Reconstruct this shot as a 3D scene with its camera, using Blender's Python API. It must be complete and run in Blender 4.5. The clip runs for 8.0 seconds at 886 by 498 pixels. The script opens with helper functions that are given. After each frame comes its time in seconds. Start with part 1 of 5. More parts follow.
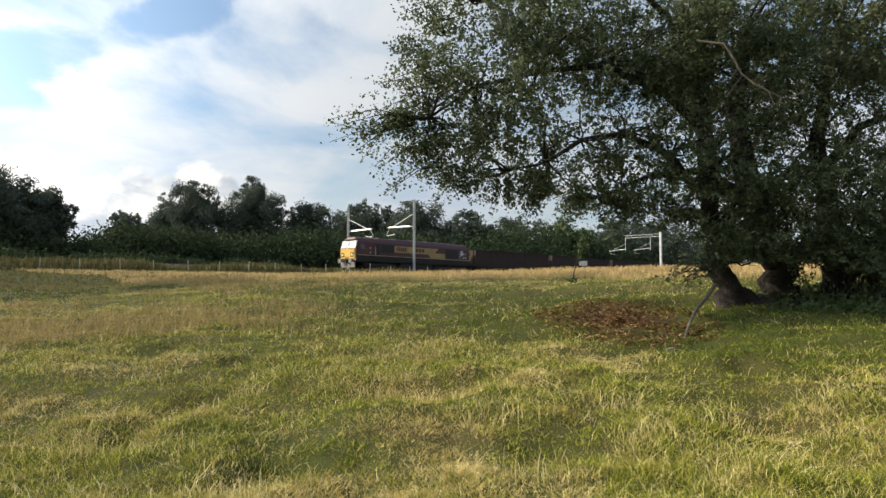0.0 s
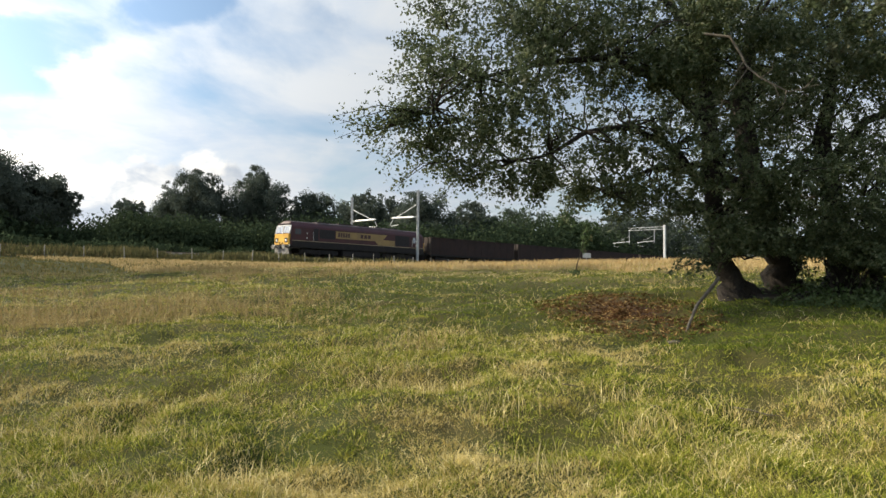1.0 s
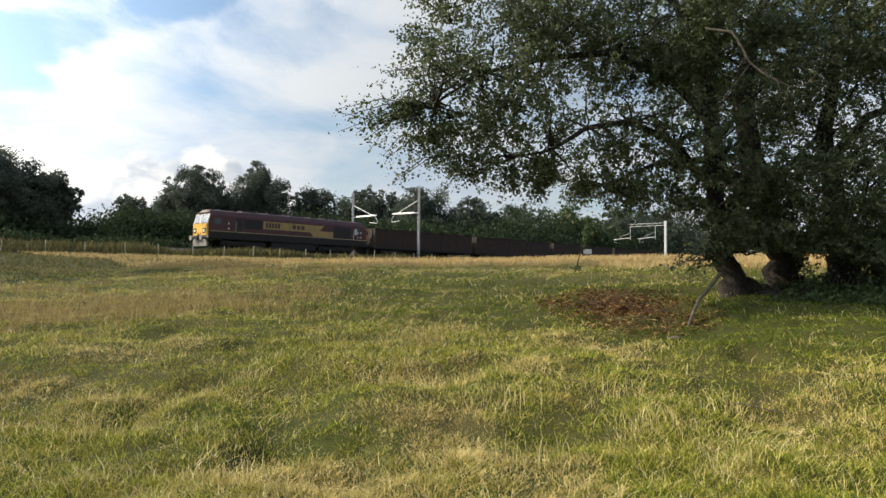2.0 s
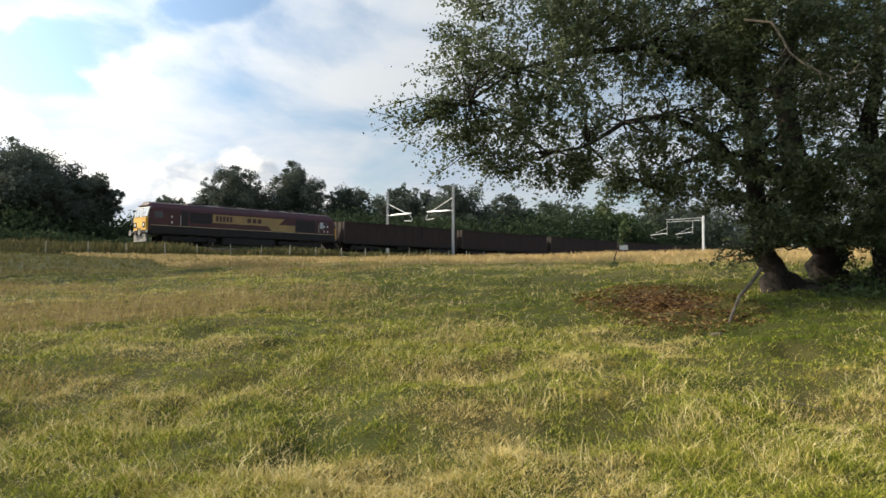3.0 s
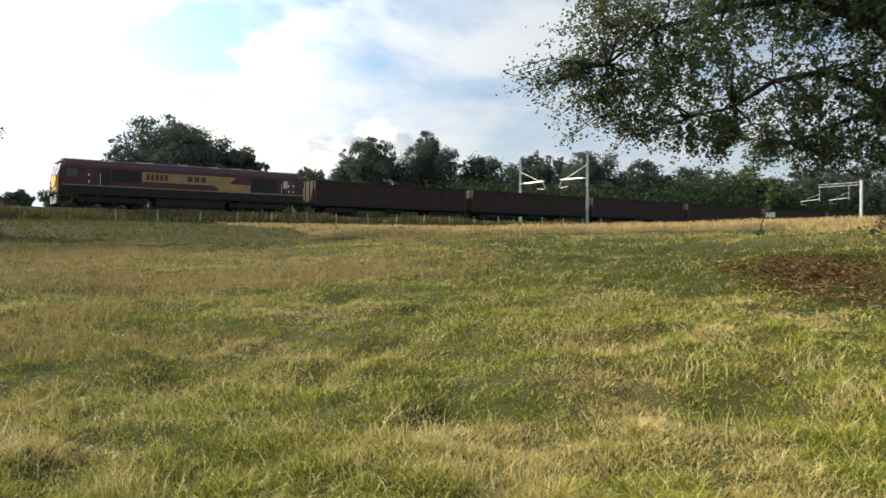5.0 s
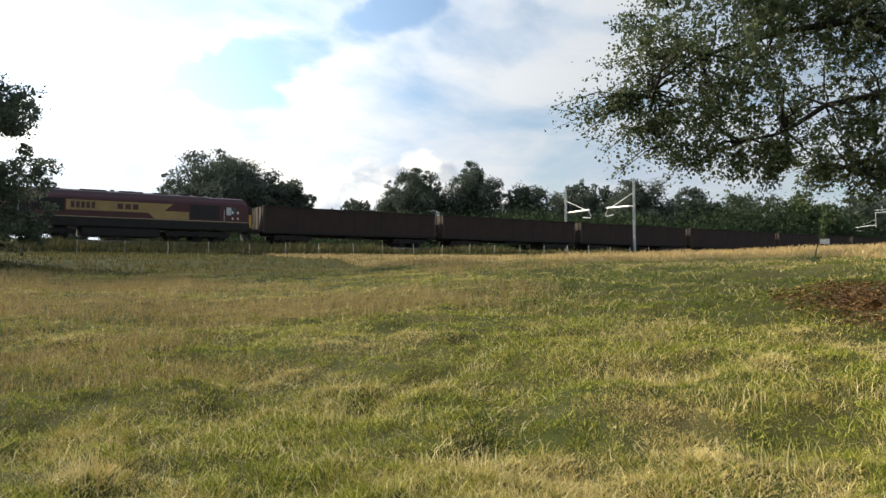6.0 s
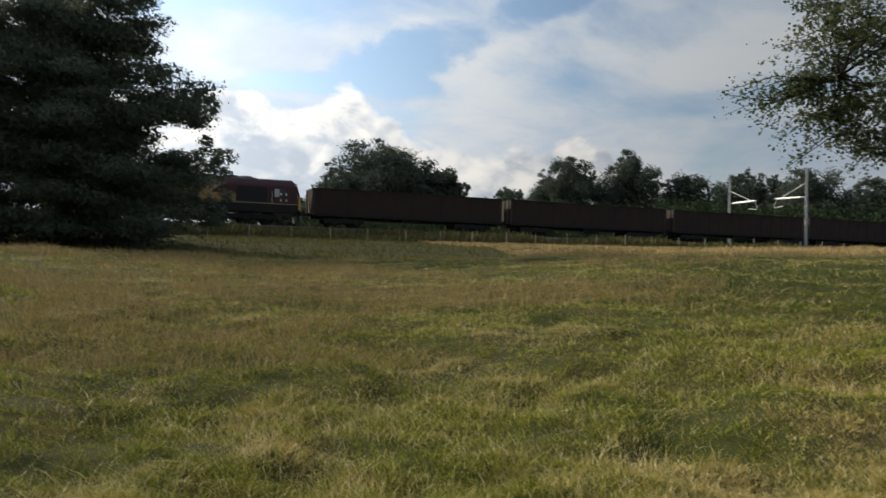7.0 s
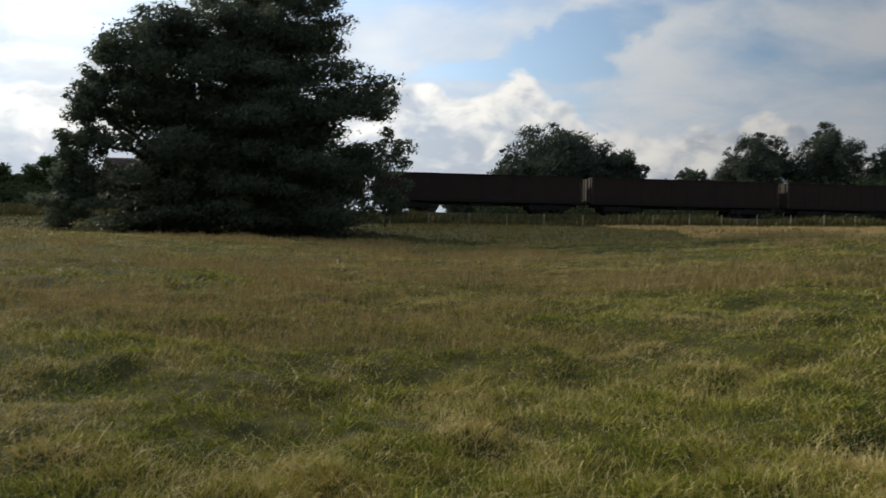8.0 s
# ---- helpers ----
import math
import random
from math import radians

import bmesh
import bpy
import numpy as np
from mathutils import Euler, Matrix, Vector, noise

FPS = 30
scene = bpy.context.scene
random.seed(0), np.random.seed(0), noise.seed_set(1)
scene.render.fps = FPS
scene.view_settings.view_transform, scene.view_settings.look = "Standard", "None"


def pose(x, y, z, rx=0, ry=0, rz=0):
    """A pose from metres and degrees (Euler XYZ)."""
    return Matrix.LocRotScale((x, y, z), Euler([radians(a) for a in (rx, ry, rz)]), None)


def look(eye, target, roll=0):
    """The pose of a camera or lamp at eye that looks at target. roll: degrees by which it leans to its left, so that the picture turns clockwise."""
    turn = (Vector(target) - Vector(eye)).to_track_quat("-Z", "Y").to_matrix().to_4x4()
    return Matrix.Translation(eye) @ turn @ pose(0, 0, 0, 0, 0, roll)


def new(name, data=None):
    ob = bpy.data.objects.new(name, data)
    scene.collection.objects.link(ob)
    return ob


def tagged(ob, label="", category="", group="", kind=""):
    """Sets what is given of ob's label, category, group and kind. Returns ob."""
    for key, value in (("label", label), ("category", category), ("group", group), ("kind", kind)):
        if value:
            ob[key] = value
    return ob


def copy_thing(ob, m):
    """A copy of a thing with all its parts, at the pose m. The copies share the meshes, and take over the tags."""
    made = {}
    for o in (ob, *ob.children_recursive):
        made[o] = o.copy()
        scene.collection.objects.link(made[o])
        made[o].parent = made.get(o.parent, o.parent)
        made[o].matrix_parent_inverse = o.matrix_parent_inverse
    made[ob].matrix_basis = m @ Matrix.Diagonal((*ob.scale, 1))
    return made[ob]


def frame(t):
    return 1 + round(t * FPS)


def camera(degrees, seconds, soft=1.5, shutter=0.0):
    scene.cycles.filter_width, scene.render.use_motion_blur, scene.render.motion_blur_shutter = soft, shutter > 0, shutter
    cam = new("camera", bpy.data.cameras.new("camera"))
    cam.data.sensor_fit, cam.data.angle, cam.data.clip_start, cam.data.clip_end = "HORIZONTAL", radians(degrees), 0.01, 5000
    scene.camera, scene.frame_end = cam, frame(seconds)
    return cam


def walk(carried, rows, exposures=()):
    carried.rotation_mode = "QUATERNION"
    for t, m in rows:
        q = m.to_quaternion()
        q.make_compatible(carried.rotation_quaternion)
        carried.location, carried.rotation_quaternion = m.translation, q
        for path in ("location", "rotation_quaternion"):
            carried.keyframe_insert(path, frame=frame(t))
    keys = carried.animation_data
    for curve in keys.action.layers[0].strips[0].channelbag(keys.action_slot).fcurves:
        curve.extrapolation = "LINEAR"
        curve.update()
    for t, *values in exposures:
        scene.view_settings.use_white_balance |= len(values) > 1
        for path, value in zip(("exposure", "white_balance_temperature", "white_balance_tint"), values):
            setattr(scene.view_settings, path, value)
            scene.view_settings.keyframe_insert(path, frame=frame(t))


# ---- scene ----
cam = camera(58.93, 8.0, soft=1.5, shutter=0.22)
PATH = [
    (0, pose(0, 0, 1.550, 93.56, 0.00, 0)),
    (0.5, pose(0.001, -0.014, 1.549, 93.83, -0.46, -0.49)),
    (1, pose(0.009, -0.011, 1.553, 92.89, -0.53, 0.23)),
    (2.5, pose(-0.007, 0.006, 1.542, 92.59, -0.63, 0.35)),
    (3, pose(-0.023, 0.004, 1.548, 92.40, -0.15, 2.83)),
    (3.5, pose(-0.016, 0.014, 1.535, 89.86, -0.52, 6.69)),
    (4, pose(-0.030, 0.026, 1.534, 90.23, -0.31, 8.11)),
    (4.5, pose(-0.036, 0.027, 1.538, 90.00, -0.47, 10.07)),
    (5, pose(-0.054, 0.007, 1.539, 90.08, -0.27, 12.49)),
    (5.2, pose(-0.059, 0.004, 1.537, 90.44, 0.27, 14.25)),
    (6.3, pose(-0.101, -0.031, 1.530, 92.44, -0.48, 16.78)),
    (6.5, pose(-0.121, -0.047, 1.545, 90.69, -1.55, 19.12)),
    (7, pose(-0.184, -0.064, 1.578, 91.29, -1.38, 26.79)),
    (7.5, pose(-0.241, -0.078, 1.556, 92.69, -0.79, 33.22)),
    (8, pose(-0.291, -0.085, 1.536, 90.04, -0.73, 39.56)),
]
EXPOSURES = [(0, 0.12, 6500, 8), (3, 0.13, 6500, 8), (5, 0.22, 6500, 8), (6.3, 0.06, 6500, 8), (6.5, -0.08, 6500, 8), (7, -0.60, 6450, 8), (7.5, -0.98, 6400, 8), (8, -0.88, 6400, 8)]
walk(cam, PATH, EXPOSURES)

# ---- light ----
SUN_AZ, SUN_EL = radians(-88), radians(27)      # azimuth from +y, clockwise
SUN_DIR = Vector((math.sin(SUN_AZ) * math.cos(SUN_EL), math.cos(SUN_AZ) * math.cos(SUN_EL), math.sin(SUN_EL)))
sun = new("sun", bpy.data.lights.new("sun", "SUN"))
sun.data.energy, sun.data.angle, sun.data.color = 5.0, radians(0.6), (1.0, 0.88, 0.68)
sun.matrix_world = look(SUN_DIR * 200, (0, 0, 0))


def make_world():
    w = bpy.data.worlds.new("sky")
    scene.world = w
    w.use_nodes = True
    nt = w.node_tree
    nt.nodes.clear()
    N = nt.nodes.new
    L = nt.links.new

    def math_node(op, a, b=None, c=None, clamp=False):
        m = N("ShaderNodeMath")
        m.operation, m.use_clamp = op, clamp
        for i, v in enumerate((a, b, c)):
            if v is None:
                continue
            if isinstance(v, (int, float)):
                m.inputs[i].default_value = v
            else:
                L(v, m.inputs[i])
        return m.outputs[0]

    def ramp(v, lo, hi):
        m = N("ShaderNodeMapRange")
        m.interpolation_type = "SMOOTHSTEP"
        L(v, m.inputs[0])
        m.inputs[1].default_value, m.inputs[2].default_value = lo, hi
        return m.outputs[0]

    def fbm(vec, scale, detail, rough, dist=0.0):
        n = N("ShaderNodeTexNoise")
        n.inputs["Scale"].default_value, n.inputs["Detail"].default_value = scale, detail
        n.inputs["Roughness"].default_value, n.inputs["Distortion"].default_value = rough, dist
        L(vec, n.inputs["Vector"])
        return n.outputs["Fac"]

    def combine(x, y, z):
        c = N("ShaderNodeCombineXYZ")
        for i, v in enumerate((x, y, z)):
            if isinstance(v, (int, float)):
                c.inputs[i].default_value = v
            else:
                L(v, c.inputs[i])
        return c.outputs[0]

    def mix(f, a, b):
        m = N("ShaderNodeMix")
        m.data_type = "RGBA"
        for s, v in ((0, f), (6, a), (7, b)):
            if isinstance(v, (int, float)):
                m.inputs[s].default_value = v
            elif isinstance(v, tuple):
                m.inputs[s].default_value = (*v, 1)
            else:
                L(v, m.inputs[s])
        return m.outputs[2]

    sky = N("ShaderNodeTexSky")
    sky.sky_type, sky.sun_disc = "NISHITA", False
    sky.sun_elevation, sky.sun_rotation = SUN_EL, SUN_AZ % (2 * math.pi)
    scaled = N("ShaderNodeVectorMath")
    scaled.operation = "SCALE"
    L(sky.outputs[0], scaled.inputs[0])
    scaled.inputs["Scale"].default_value = 0.15
    tc = N("ShaderNodeTexCoord")
    sep = N("ShaderNodeSeparateXYZ")
    L(tc.outputs["Generated"], sep.inputs[0])
    x, y, z = sep.outputs
    zc = math_node("ADD", math_node("MAXIMUM", z, 0.0), 0.16)
    flat = combine(math_node("DIVIDE", x, zc), math_node("DIVIDE", y, zc), 0.0)
    # bearing and height in degrees, ruffled by noise so that cloud edges fray
    az = math_node("MULTIPLY", math_node("ARCTAN2", x, y), 57.2958)
    el = math_node("MULTIPLY", math_node("ARCSINE", z), 57.2958)
    turned = math_node("ADD", az, 300.0)
    ruffle = fbm(flat, 2.4, 5, 0.55)
    ruffle2 = fbm(combine(turned, el, 4.0), 0.22, 5, 0.6)
    az_r = math_node("MULTIPLY_ADD", math_node("SUBTRACT", ruffle2, 0.5), 7.0, az)
    el_r = math_node("MULTIPLY_ADD", math_node("SUBTRACT", ruffle, 0.5), 4.5, el)

    def patch(a0, e0, ra, re, tilt=0.0):
        """1 at the middle of an oval at that bearing and height, 0 outside it."""
        da, de = math_node("SUBTRACT", az_r, a0), math_node("SUBTRACT", el_r, e0)
        de = math_node("MULTIPLY_ADD", da, -tilt, de)
        q = math_node("ADD", math_node("POWER", math_node("ABSOLUTE", math_node("DIVIDE", da, ra)), 2.0), math_node("POWER", math_node("ABSOLUTE", math_node("DIVIDE", de, re)), 2.0))
        return math_node("SUBTRACT", 1.0, ramp(q, 0.0, 1.0))

    # thin high cloud in streaks, with blue gaps that widen overhead
    cover = math_node("SUBTRACT", fbm(flat, 0.9, 7, 0.55, 0.6), math_node("MULTIPLY", math_node("MAXIMUM", z, 0.0), 0.10))
    for a0, e0, ra, re, tilt, much in ((-27.8, 15.6, 5.0, 2.0, 0.25, 0.22), (-31.5, 13.6, 5.0, 1.6, -0.2, 0.20), (-19.0, 19.0, 5.5, 2.4, 0.3, 0.17), (-12.0, 17.0, 6.0, 4.0, 0.2, 0.09), (-47.0, 18.6, 9.0, 2.4, 0.05, 0.20), (-64.0, 15.5, 8.0, 4.5, 0.2, 0.17), (-37.0, 12.9, 6.0, 0.8, 0.03, 0.12)):
        cover = math_node("MULTIPLY_ADD", patch(a0, e0, ra, re, tilt), -much, cover)
    for a0, e0, ra, re, tilt, much in ((-24.0, 14.5, 7.0, 7.0, 0.0, 0.10), (-39.0, 15.2, 10.0, 2.6, 0.06, 0.14), (-5.0, 15.0, 8.0, 2.6, 0.1, 0.08), (-4.0, 21.0, 7.0, 3.0, 0.0, 0.12), (-22.0, 23.0, 8.0, 3.0, 0.2, 0.08)):
        cover = math_node("MULTIPLY_ADD", patch(a0, e0, ra, re, tilt), much, cover)
    high = ramp(cover, 0.30, 0.54)
    tone = math_node("ADD", fbm(flat, 1.7, 6, 0.6, 0.4), math_node("MULTIPLY_ADD", cover, 0.55, -0.27))
    # heaped cloud low over the horizon; its skyline by bearing
    crest = N("ShaderNodeValToRGB")
    crest.color_ramp.interpolation = "EASE"
    skyline = ((-100, 9), (-80, 11), (-66, 10), (-56, 10.5), (-45, 11.6), (-41.2, 12.4), (-38.8, 10.9), (-36.5, 11.6), (-34, 12.7), (-31.5, 11.2), (-29, 9.2), (-26.5, 9.1), (-24, 8.1), (-21, 8.9), (-18, 9.6), (-15.8, 9.3), (-14, 7.7), (-11.5, 6.4), (-9.5, 4.2), (0, 3.0), (40, 3.0))
    stops = crest.color_ramp.elements
    stops[0].position, stops[1].position = 0.0, 1.0
    for i, (a0, e0) in enumerate(skyline):
        e = stops[0] if i == 0 else stops[len(stops) - 1] if i == len(skyline) - 1 else stops.new((a0 + 100) / 140)
        e.color = (e0 / 20, e0 / 20, e0 / 20, 1)
    L(math_node("DIVIDE", math_node("ADD", az, 100.0), 140.0), crest.inputs[0])
    top = math_node("MULTIPLY", crest.outputs[0], 20.0)
    heap_v = combine(math_node("MULTIPLY", turned, 0.10), math_node("MULTIPLY", el, 0.16), 1.3)
    heap_n = fbm(heap_v, 2.6, 7, 0.55, 0.25)
    depth = math_node("ADD", math_node("SUBTRACT", top, el), math_node("MULTIPLY_ADD", heap_n, 4.2, -2.2))
    heap = ramp(depth, -0.25, 0.55)
    heap_shade = ramp(math_node("ADD", fbm(heap_v, 3.4, 6, 0.55, 0.35), math_node("MULTIPLY", depth, -0.045)), 0.22, 0.60)
    high_col = mix(ramp(tone, 0.3, 0.68), (0.57, 0.66, 0.79), (0.77, 0.795, 0.83))
    heap_col = mix(heap_shade, (0.50, 0.545, 0.62), (1.08, 1.02, 0.94))
    c1 = mix(high, scaled.outputs[0], high_col)
    c2 = mix(math_node("MULTIPLY", heap, 0.9), c1, heap_col)
    dot = N("ShaderNodeVectorMath")
    dot.operation = "DOT_PRODUCT"
    L(tc.outputs["Generated"], dot.inputs[0])
    dot.inputs[1].default_value = tuple(SUN_DIR)
    glow = math_node("POWER", math_node("MAXIMUM", dot.outputs["Value"], 0.0), 2.3)
    bg = N("ShaderNodeBackground")
    L(c2, bg.inputs[0])
    L(math_node("MINIMUM", math_node("MULTIPLY_ADD", glow, 2.7, 0.81), 2.1), bg.inputs[1])
    out = N("ShaderNodeOutputWorld")
    L(bg.outputs[0], out.inputs[0])


make_world()


# ---- materials ----
def material(name, colour, rough=0.7, metal=0.0, dark=None, scale=6.0, bump=0.0, bump_scale=40.0, second=None, spec=0.4):
    """A surface with two scales of variation: broad stains and fine grain."""
    m = bpy.data.materials.new(name)
    m.use_nodes = True
    nt = m.node_tree
    b = nt.nodes["Principled BSDF"]
    b.inputs["Roughness"].default_value, b.inputs["Metallic"].default_value = rough, metal
    b.inputs["Specular IOR Level"].default_value = spec
    tc = nt.nodes.new("ShaderNodeTexCoord")
    n1 = nt.nodes.new("ShaderNodeTexNoise")
    n1.inputs["Scale"].default_value, n1.inputs["Detail"].default_value = scale, 6
    nt.links.new(tc.outputs["Object"], n1.inputs["Vector"])
    n2 = nt.nodes.new("ShaderNodeTexNoise")
    n2.inputs["Scale"].default_value, n2.inputs["Detail"].default_value = bump_scale, 4
    nt.links.new(tc.outputs["Object"], n2.inputs["Vector"])
    mx = nt.nodes.new("ShaderNodeMix")
    mx.data_type = "RGBA"
    mr = nt.nodes.new("ShaderNodeMapRange")
    mr.inputs[1].default_value, mr.inputs[2].default_value = 0.35, 0.68
    nt.links.new(n1.outputs["Fac"], mr.inputs[0])
    nt.links.new(mr.outputs[0], mx.inputs[0])
    mx.inputs[6].default_value = (*colour, 1)
    mx.inputs[7].default_value = (*(dark or tuple(c * 0.6 for c in colour)), 1)
    mx2 = nt.nodes.new("ShaderNodeMix")
    mx2.data_type = "RGBA"
    mr2 = nt.nodes.new("ShaderNodeMapRange")
    mr2.inputs[1].default_value, mr2.inputs[2].default_value = 0.45, 0.75
    mr2.inputs[4].default_value = 0.55
    nt.links.new(n2.outputs["Fac"], mr2.inputs[0])
    nt.links.new(mr2.outputs[0], mx2.inputs[0])
    nt.links.new(mx.outputs[2], mx2.inputs[6])
    mx2.inputs[7].default_value = (*(second or tuple(c * 0.75 for c in colour)), 1)
    nt.links.new(mx2.outputs[2], b.inputs["Base Color"])
    if bump:
        bp = nt.nodes.new("ShaderNodeBump")
        bp.inputs["Strength"].default_value, bp.inputs["Distance"].default_value = bump, 0.02
        nt.links.new(n2.outputs["Fac"], bp.inputs["Height"])
        nt.links.new(bp.outputs[0], b.inputs["Normal"])
    return m


def leaf_material(name, a, b_, third, through_amount=0.35, rough=0.55, patch=None, patch_scale=0.12, patch_lo=0.42, patch_hi=0.6, gloss=0.35):
    """Leaves or blades: each island picks its own tint; light passes partly through; patches (over metres) shift to another tint."""
    m = bpy.data.materials.new(name)
    m.use_nodes = True
    nt = m.node_tree
    nt.nodes.clear()
    geo = nt.nodes.new("ShaderNodeNewGeometry")
    rampn = nt.nodes.new("ShaderNodeValToRGB")
    el = rampn.color_ramp.elements
    el[0].position, el[0].color = 0.0, (*a, 1)
    el[1].position, el[1].color = 1.0, (*third, 1)
    mid = el.new(0.6)
    mid.color = (*b_, 1)
    nt.links.new(geo.outputs["Random Per Island"], rampn.inputs[0])
    col = rampn.outputs[0]
    if patch:
        tc = nt.nodes.new("ShaderNodeTexCoord")
        n = nt.nodes.new("ShaderNodeTexNoise")
        n.inputs["Scale"].default_value, n.inputs["Detail"].default_value = patch_scale, 5
        nt.links.new(tc.outputs["Object"], n.inputs["Vector"])
        mr = nt.nodes.new("ShaderNodeMapRange")
        mr.inputs[1].default_value, mr.inputs[2].default_value = patch_lo, patch_hi
        nt.links.new(n.outputs["Fac"], mr.inputs[0])
        mx = nt.nodes.new("ShaderNodeMix")
        mx.data_type = "RGBA"
        nt.links.new(mr.outputs[0], mx.inputs[0])
        nt.links.new(col, mx.inputs[6])
        r2 = nt.nodes.new("ShaderNodeValToRGB")
        r2.color_ramp.elements[0].color = (*patch, 1)
        r2.color_ramp.elements[1].color = (*tuple(c * 0.55 for c in patch), 1)
        nt.links.new(geo.outputs["Random Per Island"], r2.inputs[0])
        nt.links.new(r2.outputs[0], mx.inputs[7])
        col = mx.outputs[2]
    p = nt.nodes.new("ShaderNodeBsdfPrincipled")
    p.inputs["Roughness"].default_value = rough
    p.inputs["Specular IOR Level"].default_value = gloss
    nt.links.new(col, p.inputs["Base Color"])
    t = nt.nodes.new("ShaderNodeBsdfTranslucent")
    nt.links.new(col, t.inputs[0])
    mix = nt.nodes.new("ShaderNodeMixShader")
    mix.inputs[0].default_value = through_amount
    nt.links.new(p.outputs[0], mix.inputs[1])
    nt.links.new(t.outputs[0], mix.inputs[2])
    out = nt.nodes.new("ShaderNodeOutputMaterial")
    nt.links.new(mix.outputs[0], out.inputs[0])
    return m


MAROON = material("maroon_paint", (0.070, 0.017, 0.020), 0.5, dark=(0.045, 0.014, 0.017), scale=0.9, bump_scale=14, second=(0.05, 0.026, 0.024))
GOLD = material("gold_paint", (0.34, 0.23, 0.085), 0.5, dark=(0.24, 0.17, 0.075), scale=1.1, bump_scale=16)
CREAM = material("cream_line_paint", (0.40, 0.32, 0.20), 0.5, scale=2)
YELLOW = material("warning_yellow_paint", (0.74, 0.43, 0.05), 0.45, dark=(0.52, 0.28, 0.05), scale=1.5)
DARKFRAME = material("grimy_black_underframe", (0.014, 0.0135, 0.014), 0.8, dark=(0.024, 0.021, 0.019), scale=1.5, bump=0.3)
ROOFGREY = material("sooty_roof_paint", (0.085, 0.05, 0.05), 0.6, dark=(0.045, 0.035, 0.036), scale=0.7, bump_scale=9)
GRILLE = material("dark_grille", (0.018, 0.016, 0.020), 0.6, scale=3)
# the bright sky's reflection is put into this glass's pale base colour
GLASSY = material("sky_pale_cab_glass", (0.44, 0.46, 0.50), 0.06, dark=(0.32, 0.35, 0.39), scale=0.8, spec=0.9)
GLASS_DARK = material("side_window_glass", (0.07, 0.075, 0.085), 0.2, dark=(0.045, 0.05, 0.055), scale=0.8, spec=0.35)
GRIMEWHITE = material("grimy_pale_paint", (0.26, 0.245, 0.22), 0.65, dark=(0.07, 0.062, 0.055), scale=3)
WHITE = material("white_paint", (0.78, 0.76, 0.72), 0.5, scale=4)
RUST = material("rusty_wagon_brown", (0.040, 0.023, 0.020), 0.85, dark=(0.022, 0.016, 0.015), scale=0.8, bump=0.3, bump_scale=11, second=(0.052, 0.030, 0.024))
RUSTPALE = material("pale_end_plate", (0.066, 0.048, 0.037), 0.85, dark=(0.034, 0.025, 0.021), scale=1.6)
STEEL = material("galvanised_steel", (0.46, 0.47, 0.47), 0.5, 0.25, dark=(0.34, 0.35, 0.36), scale=3)
# same steel again, made paler to carry the sunlight on it
SUNLITSTEEL = material("sunlit_pale_steel", (0.58, 0.58, 0.56), 0.5, 0.15, dark=(0.46, 0.46, 0.45), scale=3)
# near-white base colour holds the sun's glint on the cantilever tubes
INSUL = material("sun_glint_tube", (0.82, 0.80, 0.76), 0.25, 0.35, scale=5)
RAILSTEEL = material("rail_steel", (0.20, 0.16, 0.14), 0.4, 0.8, scale=4)
BALLAST = material("ballast_stone", (0.22, 0.20, 0.18), 0.9, dark=(0.12, 0.105, 0.095), scale=5, bump=0.8, bump_scale=30)
CONCRETE = material("weathered_concrete", (0.42, 0.40, 0.36), 0.85, scale=6, bump=0.3)
POSTWOOD = material("weathered_post", (0.36, 0.345, 0.31), 0.8, dark=(0.20, 0.18, 0.155), scale=1.2)
BARK = material("dark_furrowed_bark", (0.042, 0.034, 0.028), 0.95, dark=(0.022, 0.019, 0.016), scale=7, bump=0.9, bump_scale=26, second=(0.06, 0.052, 0.042), spec=0.2)
DEADWOOD = material("bare_dead_branch", (0.15, 0.128, 0.098), 0.95, scale=9, bump=0.5, spec=0.1)
SIGNBLANK = material("white_sign_plate", (0.42, 0.42, 0.41), 0.5, scale=5)
INK = material("dark_lettering", (0.07, 0.03, 0.03), 0.5)

LEAF_THORN = leaf_material("hawthorn_leaves", (0.056, 0.078, 0.032), (0.096, 0.120, 0.052), (0.195, 0.208, 0.108), 0.48, 0.5, gloss=0.35, patch=(0.105, 0.076, 0.036), patch_scale=0.55, patch_lo=0.62, patch_hi=0.76)
# leaf colours raised and greyed to carry the haze over the far trees
LEAF_OAK = leaf_material("haze_lifted_oak_leaves", (0.080, 0.098, 0.078), (0.100, 0.120, 0.092), (0.120, 0.140, 0.104), 0.3, 0.8, gloss=0.12)
# backlit trees; their veil of haze is mixed into lighter leaf colours
LEAF_DARK = leaf_material("haze_lifted_dark_leaves", (0.080, 0.100, 0.072), (0.100, 0.124, 0.084), (0.122, 0.146, 0.096), 0.42, 0.6, gloss=0.35)
LEAF_SCRUB = leaf_material("scrub_leaves", (0.060, 0.088, 0.040), (0.076, 0.108, 0.046), (0.096, 0.126, 0.056), 0.2, 0.9, gloss=0.04)
LEAF_HEDGE = leaf_material("hedge_leaves", (0.038, 0.056, 0.030), (0.050, 0.070, 0.036), (0.066, 0.086, 0.044), 0.2, 0.95, gloss=0.0)
GRASS = leaf_material("grass_blades", (0.070, 0.102, 0.010), (0.270, 0.292, 0.029), (0.62, 0.56, 0.115), 0.14, 0.7, gloss=0.15, patch=(0.52, 0.41, 0.10), patch_scale=1.3, patch_lo=0.54, patch_hi=0.72)
